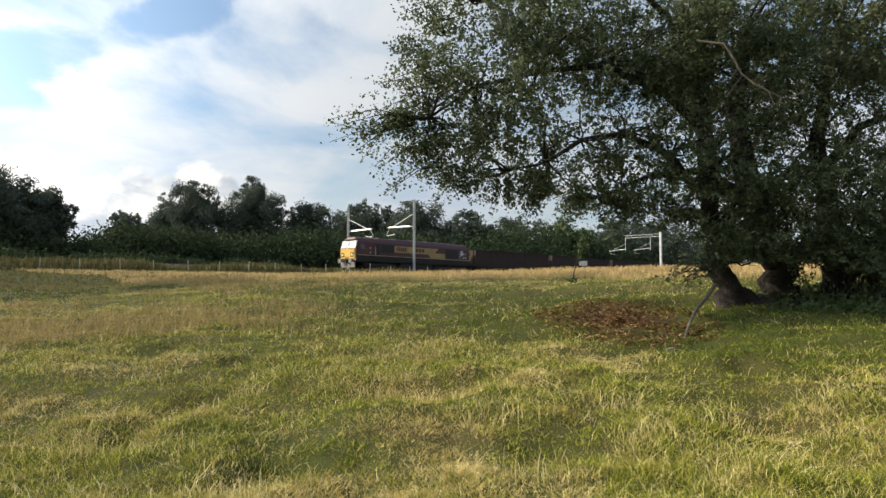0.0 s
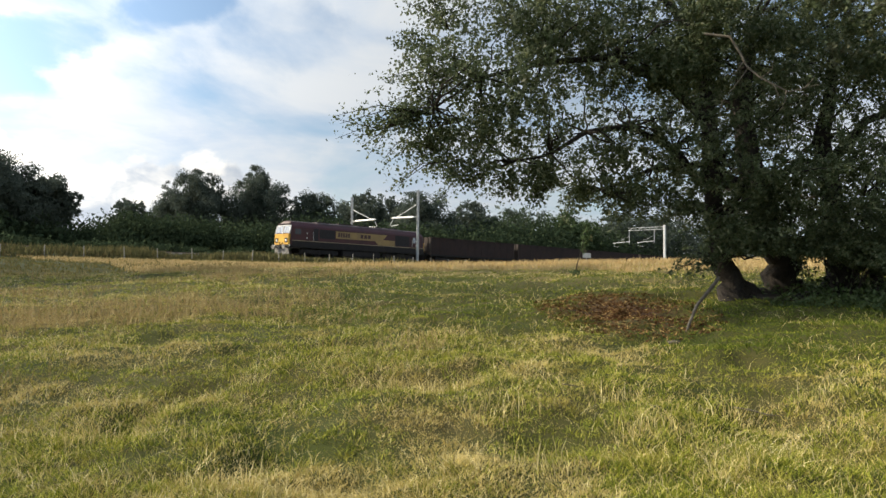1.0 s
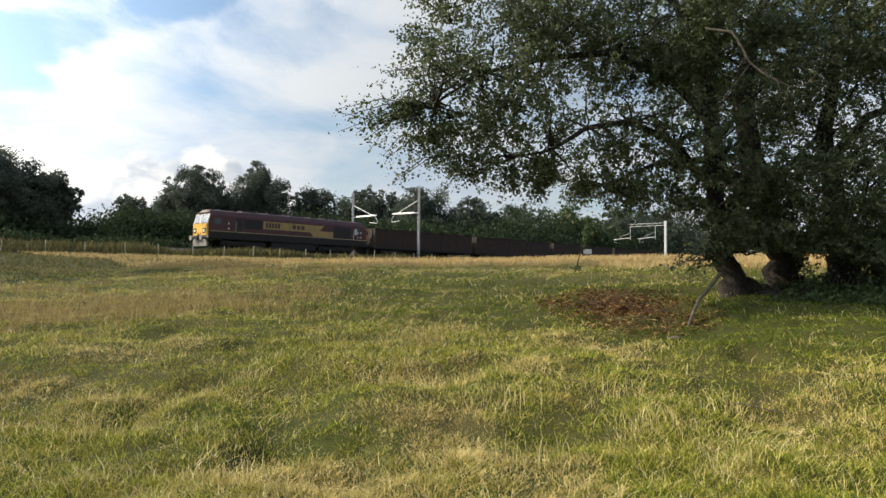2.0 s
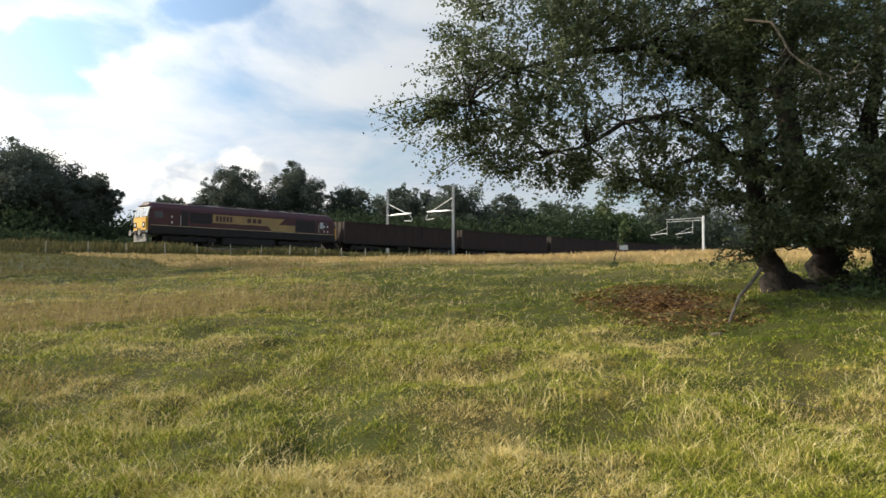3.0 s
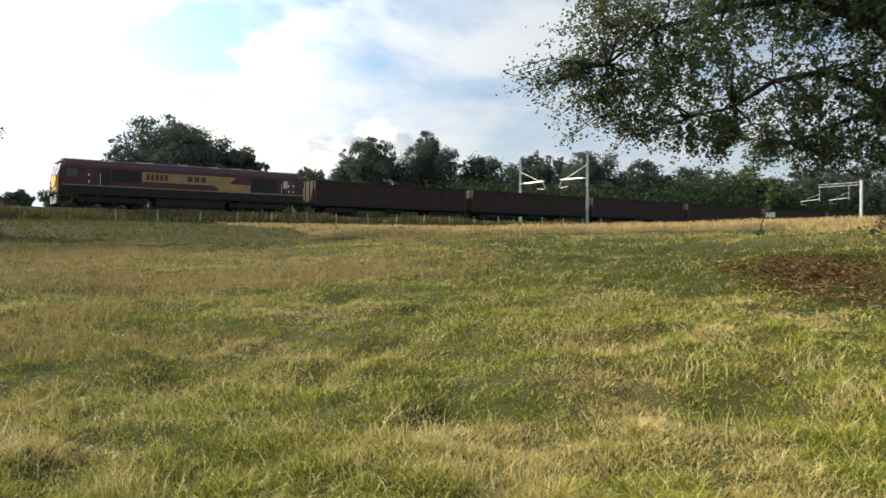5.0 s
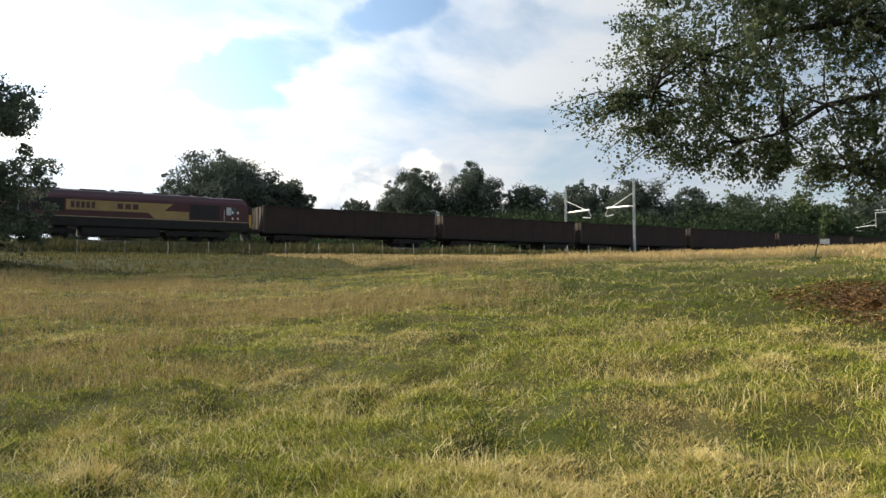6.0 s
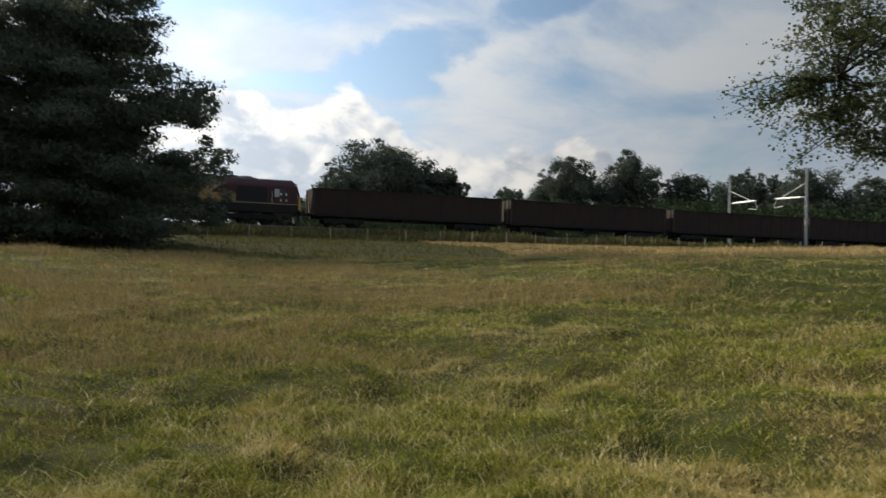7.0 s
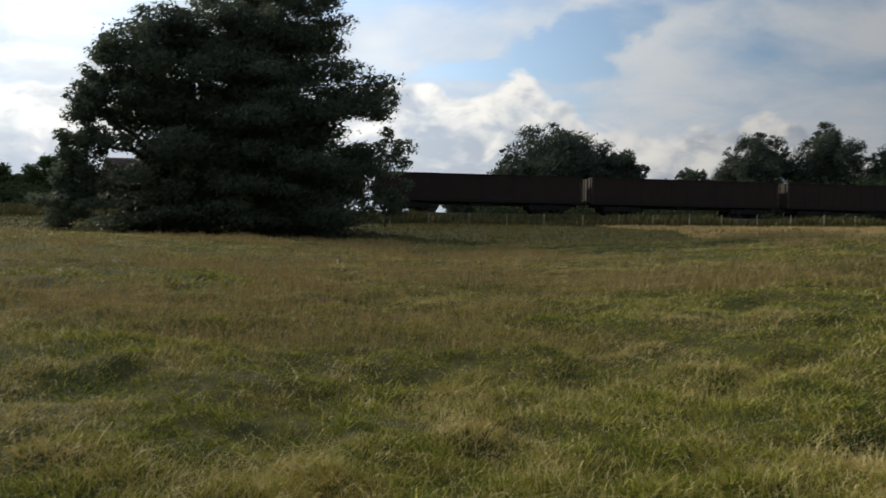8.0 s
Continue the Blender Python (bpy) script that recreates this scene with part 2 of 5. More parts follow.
BANKGREEN = leaf_material("rough_bank_grass", (0.105, 0.105, 0.046), (0.145, 0.134, 0.058), (0.21, 0.17, 0.080), 0.15, 0.9, gloss=0.0)
FENCEGREEN = leaf_material("fence_foot_grass", (0.125, 0.120, 0.042), (0.165, 0.150, 0.056), (0.25, 0.20, 0.088), 0.2, 0.9, gloss=0.0)
LITTER = leaf_material("dead_litter", (0.075, 0.038, 0.018), (0.125, 0.066, 0.030), (0.42, 0.29, 0.12), 0.1, 0.95, gloss=0.0)
TAN = leaf_material("uncut_hay", (0.56, 0.41, 0.19), (0.47, 0.34, 0.15), (0.64, 0.50, 0.27), 0.3, 0.7, gloss=0.1)
SEED = leaf_material("brown_seed_heads", (0.30, 0.21, 0.09), (0.38, 0.28, 0.12), (0.46, 0.36, 0.17), 0.18, 0.7, gloss=0.1)
# greener grazed grass, its colours also darkened for the hawthorn's shade
GREEN = leaf_material("grazed_grass_blades", (0.050, 0.084, 0.010), (0.125, 0.160, 0.018), (0.27, 0.27, 0.045), 0.22, 0.7, gloss=0.15)
LEAF_WEED = leaf_material("weed_leaves", (0.042, 0.070, 0.020), (0.062, 0.094, 0.027), (0.095, 0.125, 0.040), 0.3)
WISP = leaf_material("bleached_wisps", (0.80, 0.66, 0.30), (0.62, 0.48, 0.18), (0.88, 0.76, 0.42), 0.12, 0.6, gloss=0.2)
STRAW = leaf_material("dry_grass_stalks", (0.66, 0.52, 0.18), (0.44, 0.34, 0.10), (0.76, 0.62, 0.29), 0.14, 0.6)


def ground_material():
    m = material("meadow_ground", (0.050, 0.058, 0.013), 0.95, dark=(0.080, 0.066, 0.022), scale=0.8, bump=0.6, bump_scale=9, second=(0.040, 0.044, 0.010), spec=0.15)
    nt = m.node_tree
    b = nt.nodes["Principled BSDF"]
    col = b.inputs["Base Color"].links[0].from_socket
    geo = nt.nodes.new("ShaderNodeNewGeometry")

    def blob(centre, size, lo, hi, nscale, namp):
        sub = nt.nodes.new("ShaderNodeVectorMath")
        sub.operation = "SUBTRACT"
        nt.links.new(geo.outputs["Position"], sub.inputs[0])
        sub.inputs[1].default_value = (*centre, 0)
        mul = nt.nodes.new("ShaderNodeVectorMath")
        mul.operation = "MULTIPLY"
        nt.links.new(sub.outputs[0], mul.inputs[0])
        mul.inputs[1].default_value = (1 / size[0], 1 / size[1], 0)
        ln = nt.nodes.new("ShaderNodeVectorMath")
        ln.operation = "LENGTH"
        nt.links.new(mul.outputs[0], ln.inputs[0])
        no = nt.nodes.new("ShaderNodeTexNoise")
        no.inputs["Scale"].default_value, no.inputs["Detail"].default_value = nscale, 6
        nt.links.new(geo.outputs["Position"], no.inputs["Vector"])
        ma = nt.nodes.new("ShaderNodeMath")
        ma.operation = "MULTIPLY_ADD"
        nt.links.new(no.outputs["Fac"], ma.inputs[0])
        ma.inputs[1].default_value = namp
        nt.links.new(ln.outputs["Value"], ma.inputs[2])
        mr = nt.nodes.new("ShaderNodeMapRange")
        nt.links.new(ma.outputs[0], mr.inputs[0])
        mr.inputs[1].default_value, mr.inputs[2].default_value = lo, hi
        mr.inputs[3].default_value, mr.inputs[4].default_value = 1, 0
        return mr.outputs[0]

    def over(base, fac, colour):
        mx = nt.nodes.new("ShaderNodeMix")
        mx.data_type = "RGBA"
        nt.links.new(fac, mx.inputs[0])
        nt.links.new(base, mx.inputs[6])
        mx.inputs[7].default_value = (*colour, 1)
        return mx.outputs[2]
    col = over(col, blob(SOIL, SOIL_SIZE, 1.1, 1.75, 2.2, 1.5), (0.098, 0.060, 0.036))
    col = over(col, blob((20, 50), (33, 27), 1.15, 1.5, 0.3, 0.6), (0.36, 0.26, 0.10))
    dot = nt.nodes.new("ShaderNodeVectorMath")
    dot.operation = "DOT_PRODUCT"
    nt.links.new(geo.outputs["Position"], dot.inputs[0])
    dot.inputs[1].default_value = (math.sin(TH), -math.cos(TH), 0)
    mr = nt.nodes.new("ShaderNodeMapRange")
    nt.links.new(dot.outputs["Value"], mr.inputs[0])
    mr.inputs[1].default_value, mr.inputs[2].default_value = 25 - LINE, 11 - LINE
    col = over(col, mr.outputs[0], (0.050, 0.057, 0.023))
    nt.links.new(col, b.inputs["Base Color"])
    return m


SOIL, SOIL_SIZE = (2.95, 13.3), (1.2, 2.6)


# ---- mesh helpers ----
def quick_mesh(name, verts, faces, mats, mat_index=None, smooth=False):
    """A mesh from arrays; faces all have the same number of corners."""
    verts, faces = np.asarray(verts, np.float32), np.asarray(faces, np.int32)
    me = bpy.data.meshes.new(name)
    k = faces.shape[1]
    me.vertices.add(len(verts))
    me.vertices.foreach_set("co", verts.ravel())
    me.loops.add(faces.size)
    me.loops.foreach_set("vertex_index", faces.ravel())
    me.polygons.add(len(faces))
    me.polygons.foreach_set("loop_start", np.arange(0, faces.size, k, dtype=np.int32))
    if mat_index is not None:
        me.polygons.foreach_set("material_index", np.asarray(mat_index, np.int32))
    if smooth:
        me.polygons.foreach_set("use_smooth", np.ones(len(faces), bool))
    for m in mats:
        me.materials.append(m)
    me.update(calc_edges=True)
    return me


def part(name, bm, mat, parent=None, label="", smooth=False):
    me = bpy.data.meshes.new(name)
    bmesh.ops.recalc_face_normals(bm, faces=bm.faces)
    bm.to_mesh(me)
    bm.free()
    me.materials.append(mat)
    if smooth:
        for p in me.polygons:
            p.use_smooth = True
    ob = new(name, me)
    if parent is not None:
        ob.parent = parent
    if label:
        ob["label"] = label
    return ob


def add_box(bm, x0, x1, y0, y1, z0, z1, bevel=0.0):
    v = [bm.verts.new((x, y, z)) for z in (z0, z1) for x, y in ((x0, y0), (x1, y0), (x1, y1), (x0, y1))]
    fs = [bm.faces.new([v[i] for i in q]) for q in ((3, 2, 1, 0), (4, 5, 6, 7), (0, 1, 5, 4), (1, 2, 6, 5), (2, 3, 7, 6), (3, 0, 4, 7))]
    if bevel:
        es = {e for f in fs for e in f.edges}
        bmesh.ops.bevel(bm, geom=list(es), offset=bevel, segments=2, affect="EDGES", clamp_overlap=True)
    return bm


def box(x0, x1, y0, y1, z0, z1, bevel=0.0):
    return add_box(bmesh.new(), x0, x1, y0, y1, z0, z1, bevel)


def add_prism(bm, outline, y0, y1):
    """Outline of (x, z) swept across y."""
    a = [bm.verts.new((x, y0, z)) for x, z in outline]
    b = [bm.verts.new((x, y1, z)) for x, z in outline]
    bm.faces.new(a)
    bm.faces.new(b[::-1])
    n = len(a)
    for i in range(n):
        bm.faces.new((a[i], b[i], b[(i + 1) % n], a[(i + 1) % n]))
    return bm


def prism(outline, y0, y1):
    return add_prism(bmesh.new(), outline, y0, y1)


def add_loft(bm, sections):
    """Closed rings of equal length joined along x; each ring: list of (x, y, z)."""
    rings = [[bm.verts.new(p) for p in r] for r in sections]
    n = len(rings[0])
    for a, b in zip(rings, rings[1:]):
        for i in range(n):
            bm.faces.new((a[i], a[(i + 1) % n], b[(i + 1) % n], b[i]))
    bm.faces.new(rings[0][::-1])
    bm.faces.new(rings[-1])
    return bm


def add_tube(bm, pts, radii, sides=8):
    pts = [Vector(p) for p in pts]
    rings = []
    for i, p in enumerate(pts):
        d = (pts[min(i + 1, len(pts) - 1)] - pts[max(i - 1, 0)]).normalized()
        ref = Vector((0, 0, 1)) if abs(d.z) < 0.9 else Vector((1, 0, 0))
        a = d.cross(ref).normalized()
        b = d.cross(a)
        r = radii[i] if isinstance(radii, (list, tuple)) else radii
        rings.append([bm.verts.new(p + r * (math.cos(2 * math.pi * k / sides) * a + math.sin(2 * math.pi * k / sides) * b)) for k in range(sides)])
    for u, v in zip(rings, rings[1:]):
        for k in range(sides):
            bm.faces.new((u[k], u[(k + 1) % sides], v[(k + 1) % sides], v[k]))
    bm.faces.new(rings[0][::-1])
    bm.faces.new(rings[-1])
    return bm


def tube(pts, radii, sides=8):
    return add_tube(bmesh.new(), pts, radii, sides)


def empty(name, m=None):
    ob = new(name)
    if m is not None:
        ob.matrix_world = m
    return ob


# ---- the lie of the land ----
TH = radians(49.22)
TRAVEL = np.array([-math.cos(TH), -math.sin(TH)])       # the way the train goes
NEAR = np.array([math.sin(TH), -math.cos(TH)])          # from the line towards the field
LINE = 65.82                                            # the camera's distance from the near track
RAIL_Z = 4.65
HEADING = math.degrees(math.atan2(TRAVEL[1], TRAVEL[0]))


def on_line(u, w=0.0):
    """The place u metres up the line (against the train's travel) and w metres towards the field from the near track."""
    p = -NEAR * LINE - TRAVEL * u + NEAR * w
    return float(p[0]), float(p[1])


CREST_AZ = np.radians([-180, -100, -70, -55, -47, -38, -31, -24, -16, -8, 0, 12, 25, 40, 100, 180])
CREST_EL = np.array([0.02, 0.02, 0.018, 0.011, 0.007, 0.005, 0.006, 0.012, 0.022, 0.026, 0.029, 0.034, 0.036, 0.034, 0.03, 0.02])
CREST_R = 33.0


def smooth(t):
    t = np.clip(t, 0, 1)
    return t * t * (3 - 2 * t)


def bumps(x, y, size, seed):
    """Smooth random relief from -1 to 1, with lumps of the given size."""
    x, y = x / size, y / size
    ix, iy = np.floor(x), np.floor(y)
    fx, fy = x - ix, y - iy
    fx, fy = fx * fx * (3 - 2 * fx), fy * fy * (3 - 2 * fy)

    def h(a, b):
        q = np.sin(a * 127.1 + b * 311.7 + seed * 17.3) * 43758.5453
        return q - np.floor(q)
    top = h(ix, iy) * (1 - fx) + h(ix + 1, iy) * fx
    low = h(ix, iy + 1) * (1 - fx) + h(ix + 1, iy + 1) * fx
    return 2 * (top * (1 - fy) + low * fy) - 1


def tussock(x, y, size, seed):
    """Cells round scattered middles: how near the middle (1 there, 0 at the rim), the way outwards and each cell's own number."""
    x, y = np.asarray(x, float), np.asarray(y, float)
    ix, iy = np.floor(x / size), np.floor(y / size)
    best, ox, oy, own = np.full(x.shape, 9.0), np.zeros(x.shape), np.zeros(x.shape), np.zeros(x.shape)
    for i in (-1, 0, 1):
        for j in (-1, 0, 1):
            a, b = ix + i, iy + j
            q1 = np.sin(a * 127.1 + b * 311.7 + seed * 7.7) * 43758.5453
            q2 = np.sin(a * 269.5 + b * 183.3 + seed * 3.1) * 28001.8384
            q3 = np.sin(a * 113.5 + b * 271.9 + seed * 5.3) * 15731.743
            dx, dy = x - (a + q1 - np.floor(q1)) * size, y - (b + q2 - np.floor(q2)) * size
            d = np.hypot(dx, dy) / size
            near = d < best
            best, ox, oy, own = np.where(near, d, best), np.where(near, dx, ox), np.where(near, dy, oy), np.where(near, q3 - np.floor(q3), own)
    ln = np.hypot(ox, oy) + 1e-6
    return np.clip(1 - (best / 0.62) ** 2, 0, 1), ox / ln, oy / ln, own


def land(x, y):
    x, y = np.asarray(x, float), np.asarray(y, float)
    r = np.hypot(x, y) + 1e-6
    az = np.arctan2(x, y)
    e = np.interp(az, CREST_AZ, CREST_EL)
    zc = 1.55 + e * CREST_R
    q = np.clip(r / CREST_R, 0, 1)
    z_field = zc * (1.12 * q - 0.12 * q * q * q)
    nx, ny = -NEAR
    cosd = np.maximum((x * nx + y * ny) / r, 0.15)
    rf = (LINE - 8) / cosd
    t = np.clip((r - CREST_R) / (rf - CREST_R), 0, 1)
    z_far = 1.55 + 0.0315 * np.minimum(rf, 78)
    dip = 0.35 * np.sin(np.pi * np.clip(t * 1.6, 0, 1))
    z = np.where(r < CREST_R, z_field, zc + (z_far - zc) * t ** 1.3 - dip)
    w = LINE + (x * NEAR[0] + y * NEAR[1])
    bank = smooth((8.5 - w) / 4.5)
    z = np.where((w < 8.5) & (cosd > 0.151), z + (RAIL_Z - 0.62 - z) * bank, z)
    # hoof-worn unevenness
    near = np.clip((r - 1) / 4, 0, 1) * np.clip((90 - r) / 40, 0, 1)
    z = z + near * (0.055 * bumps(x, y, 2.6, 1) + 0.05 * bumps(x, y, 0.95, 2) + 0.03 * bumps(x, y, 0.42, 3) - 0.20 * np.clip(bumps(x, y, 1.25, 11) - 0.38, 0, 1) - 0.16 * np.clip(bumps(x, y, 0.62, 12) - 0.4, 0, 1))
    dome, _, _, own = tussock(x, y, 0.5, 1)
    z = z + np.clip((r - 1) / 3, 0, 1) * np.clip((34 - r) / 12, 0, 1) * 0.05 * dome * own
    return z


def land_z(x, y):
    return float(land(np.array([x]), np.array([y]))[0])


GRID_R = np.concatenate([[0.0], np.arange(0.5, 3.5, 0.25), np.arange(3.5, 18, 0.14), np.arange(18, 112, 0.75), np.geomspace(112, 4000, 36)])
GRID_A = np.radians(np.concatenate([np.arange(-85, 50, 0.5), np.arange(50, 275, 4.0)]))
GRID_Z = land(np.outer(GRID_R, np.sin(GRID_A)), np.outer(GRID_R, np.cos(GRID_A)))


def turf(x, y):
    """The height of the ground sheet itself, between its corners, before the standpoint."""
    r, a = np.hypot(x, y), np.arctan2(x, y)
    i = np.clip(np.searchsorted(GRID_R, r) - 1, 0, len(GRID_R) - 2)
    j = np.clip(np.searchsorted(GRID_A, a) - 1, 0, len(GRID_A) - 2)
    p, q = (r - GRID_R[i]) / (GRID_R[i + 1] - GRID_R[i]), (a - GRID_A[j]) / (GRID_A[j + 1] - GRID_A[j])
    return (GRID_Z[i, j] * (1 - p) + GRID_Z[i + 1, j] * p) * (1 - q) + (GRID_Z[i, j + 1] * (1 - p) + GRID_Z[i + 1, j + 1] * p) * q


def make_ground():
    rad, azs = GRID_R, GRID_A
    n, k = len(rad), len(azs)
    R_, A_ = np.meshgrid(rad, azs, indexing="ij")
    x, y = R_ * np.sin(A_), R_ * np.cos(A_)
    z = GRID_Z
    idx = np.arange(n * k).reshape(n, k)
    nxt = np.roll(idx, -1, axis=1)
    f = np.stack([idx[:-1], idx[1:], nxt[1:], nxt[:-1]], -1).reshape(-1, 4)
    me = quick_mesh("ground", np.stack([x, y, z], -1).reshape(-1, 3), f[:, ::-1], [ground_material()], smooth=True)
    tagged(new("ground", me), "rough green and straw-coloured grazing field rising to the railway", "field", kind="structure")


make_ground()


# ---- the railway ----
def make_track(name, w, label):
    ob = empty(name)
    tagged(ob, label, "railway track", kind="structure")
    u0, u1 = -60.0, 420.0
    bm = bmesh.new()
    prof = [(-2.2, -0.75), (-1.55, -0.17), (1.55, -0.17), (2.2, -0.75)]
    a = [bm.verts.new((*on_line(u0, w + q), RAIL_Z + h)) for q, h in prof]
    b = [bm.verts.new((*on_line(u1, w + q), RAIL_Z + h)) for q, h in prof]
    for i in range(3):
        bm.faces.new((a[i], a[i + 1], b[i + 1], b[i]))
    part("ballast", bm, BALLAST, ob, "grey stone ballast")
    for s in (-0.755, 0.755):
        bm = bmesh.new()
        a = [bm.verts.new((*on_line(u0, w + s + q), RAIL_Z + h)) for q, h in ((-0.035, -0.16), (-0.035, 0), (0.035, 0), (0.035, -0.16))]
        b = [bm.verts.new((*on_line(u1, w + s + q), RAIL_Z + h)) for q, h in ((-0.035, -0.16), (-0.035, 0), (0.035, 0), (0.035, -0.16))]
        for i in range(4):
            bm.faces.new((a[i], a[(i + 1) % 4], b[(i + 1) % 4], b[i]))
        part("rail", bm, RAILSTEEL, ob)
    return ob


make_track("track_near", 0.0, "near railway track of steel rails on stone ballast")
make_track("track_far", -3.4, "far railway track of steel rails on stone ballast")


def make_sleepers():
    """Concrete sleepers of both tracks, too many to pick apart."""
    c, s = math.cos(radians(HEADING)), math.sin(radians(HEADING))
    base = np.array([(a, b, h) for h in (-0.17, -0.12) for a, b in ((-.13, -1.25), (.13, -1.25), (.13, 1.25), (-.13, 1.25))])
    quads = np.array([(4, 5, 6, 7), (0, 1, 5, 4), (1, 2, 6, 5), (2, 3, 7, 6), (3, 0, 4, 7)])
    vs, fs = [], []
    for w in (0.0, -3.4):
        for i, u in enumerate(np.arange(-40, 200, 0.65)):
            p = on_line(u, w)
            v = np.stack([base[:, 0] * c - base[:, 1] * s + p[0], base[:, 0] * s + base[:, 1] * c + p[1], base[:, 2] + RAIL_Z], -1)
            fs.append(quads + 8 * len(vs))
            vs.append(v)
    me = quick_mesh("sleepers", np.concatenate(vs), np.concatenate(fs), [CONCRETE])
    tagged(new("sleepers", me), "rows of grey concrete sleepers under the rails", "sleepers", kind="stuff")


make_sleepers()


def mast_pair(u):
    """Two electrification masts that face each other across the tracks, with cantilever arms over them."""
    for w, side in ((3.95, -1), (-7.35, 1)):
        x, y = on_line(u, w)
        base = land_z(x, y)
        m = empty("electrification_mast", pose(x, y, base - 0.1, 0, 0, HEADING))
        tagged(m, "grey galvanised steel electrification mast with bright cantilever arms", "mast", group="masts along the railway")
        top = RAIL_Z + 8.3 - base + 0.1
        bm = bmesh.new()
        add_box(bm, -0.11, 0.11, -0.11, -0.085, 0, top)
        add_box(bm, -0.11, 0.11, 0.085, 0.11, 0, top)
        add_box(bm, -0.012, 0.012, -0.085, 0.085, 0, top)
        part("column", bm, STEEL, m)
        part("base", box(-0.35, 0.35, -0.35, 0.35, -0.6, 0.16, 0.03), CONCRETE, m, "concrete foundation")
        z0 = RAIL_Z - base + 0.1
        d = side
        # arms reach over the track: local y, towards -side of the mast
        part("top_tube", tube([(0, 0.1 * d, z0 + 6.7), (0, 1.8 * d, z0 + 6.0), (0, 3.5 * d, z0 + 5.32)], 0.05), SUNLITSTEEL, m, "sloping steel tube")
        part("bracket_tube", tube([(0, 0.1 * d, z0 + 5.2), (0, 0.7 * d, z0 + 5.22)], 0.05), STEEL, m)
        part("insulator", tube([(0, 0.6 * d, z0 + 5.2), (0, 0.75 * d, z0 + 5.22), (0, 4.0 * d, z0 + 5.26), (0, 4.3 * d, z0 + 5.26)], [0.08, 0.125, 0.125, 0.06]), INSUL, m, "insulated cantilever tube coloured near white for its sun glint")
        part("registration_arm", tube([(0, 4.0 * d, z0 + 5.2), (0, 4.5 * d, z0 + 4.45), (0, 4.3 * d, z0 + 4.3), (0, 3.1 * d, z0 + 4.42)], 0.045), SUNLITSTEEL, m)


def mast_with_boom(u):
    """One mast on the field side, coloured sunlit pale, that carries a lattice boom over both tracks, with two drop
    tubes and their cantilevers.
    """
    x, y = on_line(u, 3.3)
    base = land_z(x, y)
    m = empty("boom_mast", pose(x, y, base - 0.1, 0, 0, HEADING))
    tagged(m, "steel mast, sunlight in its pale colour, with a lattice boom over both tracks", "mast", group="masts along the railway")
    z0 = RAIL_Z - base + 0.1
    part("column", box(-0.19, 0.19, -0.19, 0.19, 0, z0 + 8.8, 0.02), SUNLITSTEEL, m)
    part("base", box(-0.45, 0.45, -0.45, 0.45, -0.6, 0.16, 0.03), CONCRETE, m, "concrete foundation")
    for zz in (8.0, 8.45):
        part("boom_chord", tube([(0, 0.1, z0 + zz), (0, -7.2, z0 + zz)], 0.045, 6), SUNLITSTEEL, m)
    for i in range(7):
        part("boom_brace", tube([(0, -0.2 - i, z0 + (8.0 if i % 2 else 8.45)), (0, -1.2 - i, z0 + (8.45 if i % 2 else 8.0))], 0.025, 5), STEEL, m)
    for yy in (-2.0, -7.0):
        part("drop_tube", tube([(0, yy, z0 + 8.0), (0, yy, z0 + 5.6)], 0.05, 8), SUNLITSTEEL, m)
        part("top_tube", tube([(0, yy, z0 + 6.9), (0, yy - 2.3, z0 + 6.05)], 0.03, 6), STEEL, m)
        part("insulator", tube([(0, yy, z0 + 5.95), (0, yy - 1.5, z0 + 5.85), (0, yy - 3.4, z0 + 5.7)], 0.06, 8), INSUL, m, "insulated cantilever tube with the sun glint in its pale colour")
        part("registration_arm", tube([(0, yy - 2.9, z0 + 5.7), (0, yy - 3.3, z0 + 5.2), (0, yy - 2.2, z0 + 5.0)], 0.03, 6), STEEL, m)


mast_pair(66.6)
mast_with_boom(132.7)


def lineside_sign():
    x, y = on_line(101, 6.0)
    z = land_z(x, y)
    s_ = empty("lineside_sign", pose(x, y, z, 0, 0, -10))
    tagged(s_, "small blank grey lineside sign on a post", "sign")
    part("post", box(-0.05, 0.05, -0.05, 0.05, -0.3, 2.9), STEEL, s_)
    part("plate", box(-0.6, 0.6, -0.09, -0.06, 2.25, 2.95, 0.01), SIGNBLANK, s_, "pale plate")


lineside_sign()


def fence_posts():
    one = box(-0.027, 0.027, -0.027, 0.027, -0.3, 0.92, 0.006)
    me = bpy.data.meshes.new("post")
    one.to_mesh(me)
    one.free()
    me.materials.append(POSTWOOD)
    f = empty("post_and_wire_fence")
    tagged(f, "pale post and wire fence at the foot of the railway bank", "fence")
    rng = random.Random(4)
    us = [u for u in np.arange(-26.6, 190, 2.925)]
    tops = []
    for u in us:
        x, y = on_line(u + rng.uniform(-0.12, 0.12), 8.4)
        z = land_z(x, y)
        p = new("post", me)
        p.parent = f
        h = rng.uniform(0.93, 1.08)
        p.matrix_basis = pose(x, y, z, rng.uniform(-3, 3), rng.uniform(-3, 3), HEADING) @ Matrix.Diagonal((1, 1, h, 1))
        tops.append((x, y, z))
    for h in (0.25, 0.5, 0.75):
        part("wire", tube([(x, y, z + h) for x, y, z in tops], 0.003, 4), DARKFRAME, f)


fence_posts()


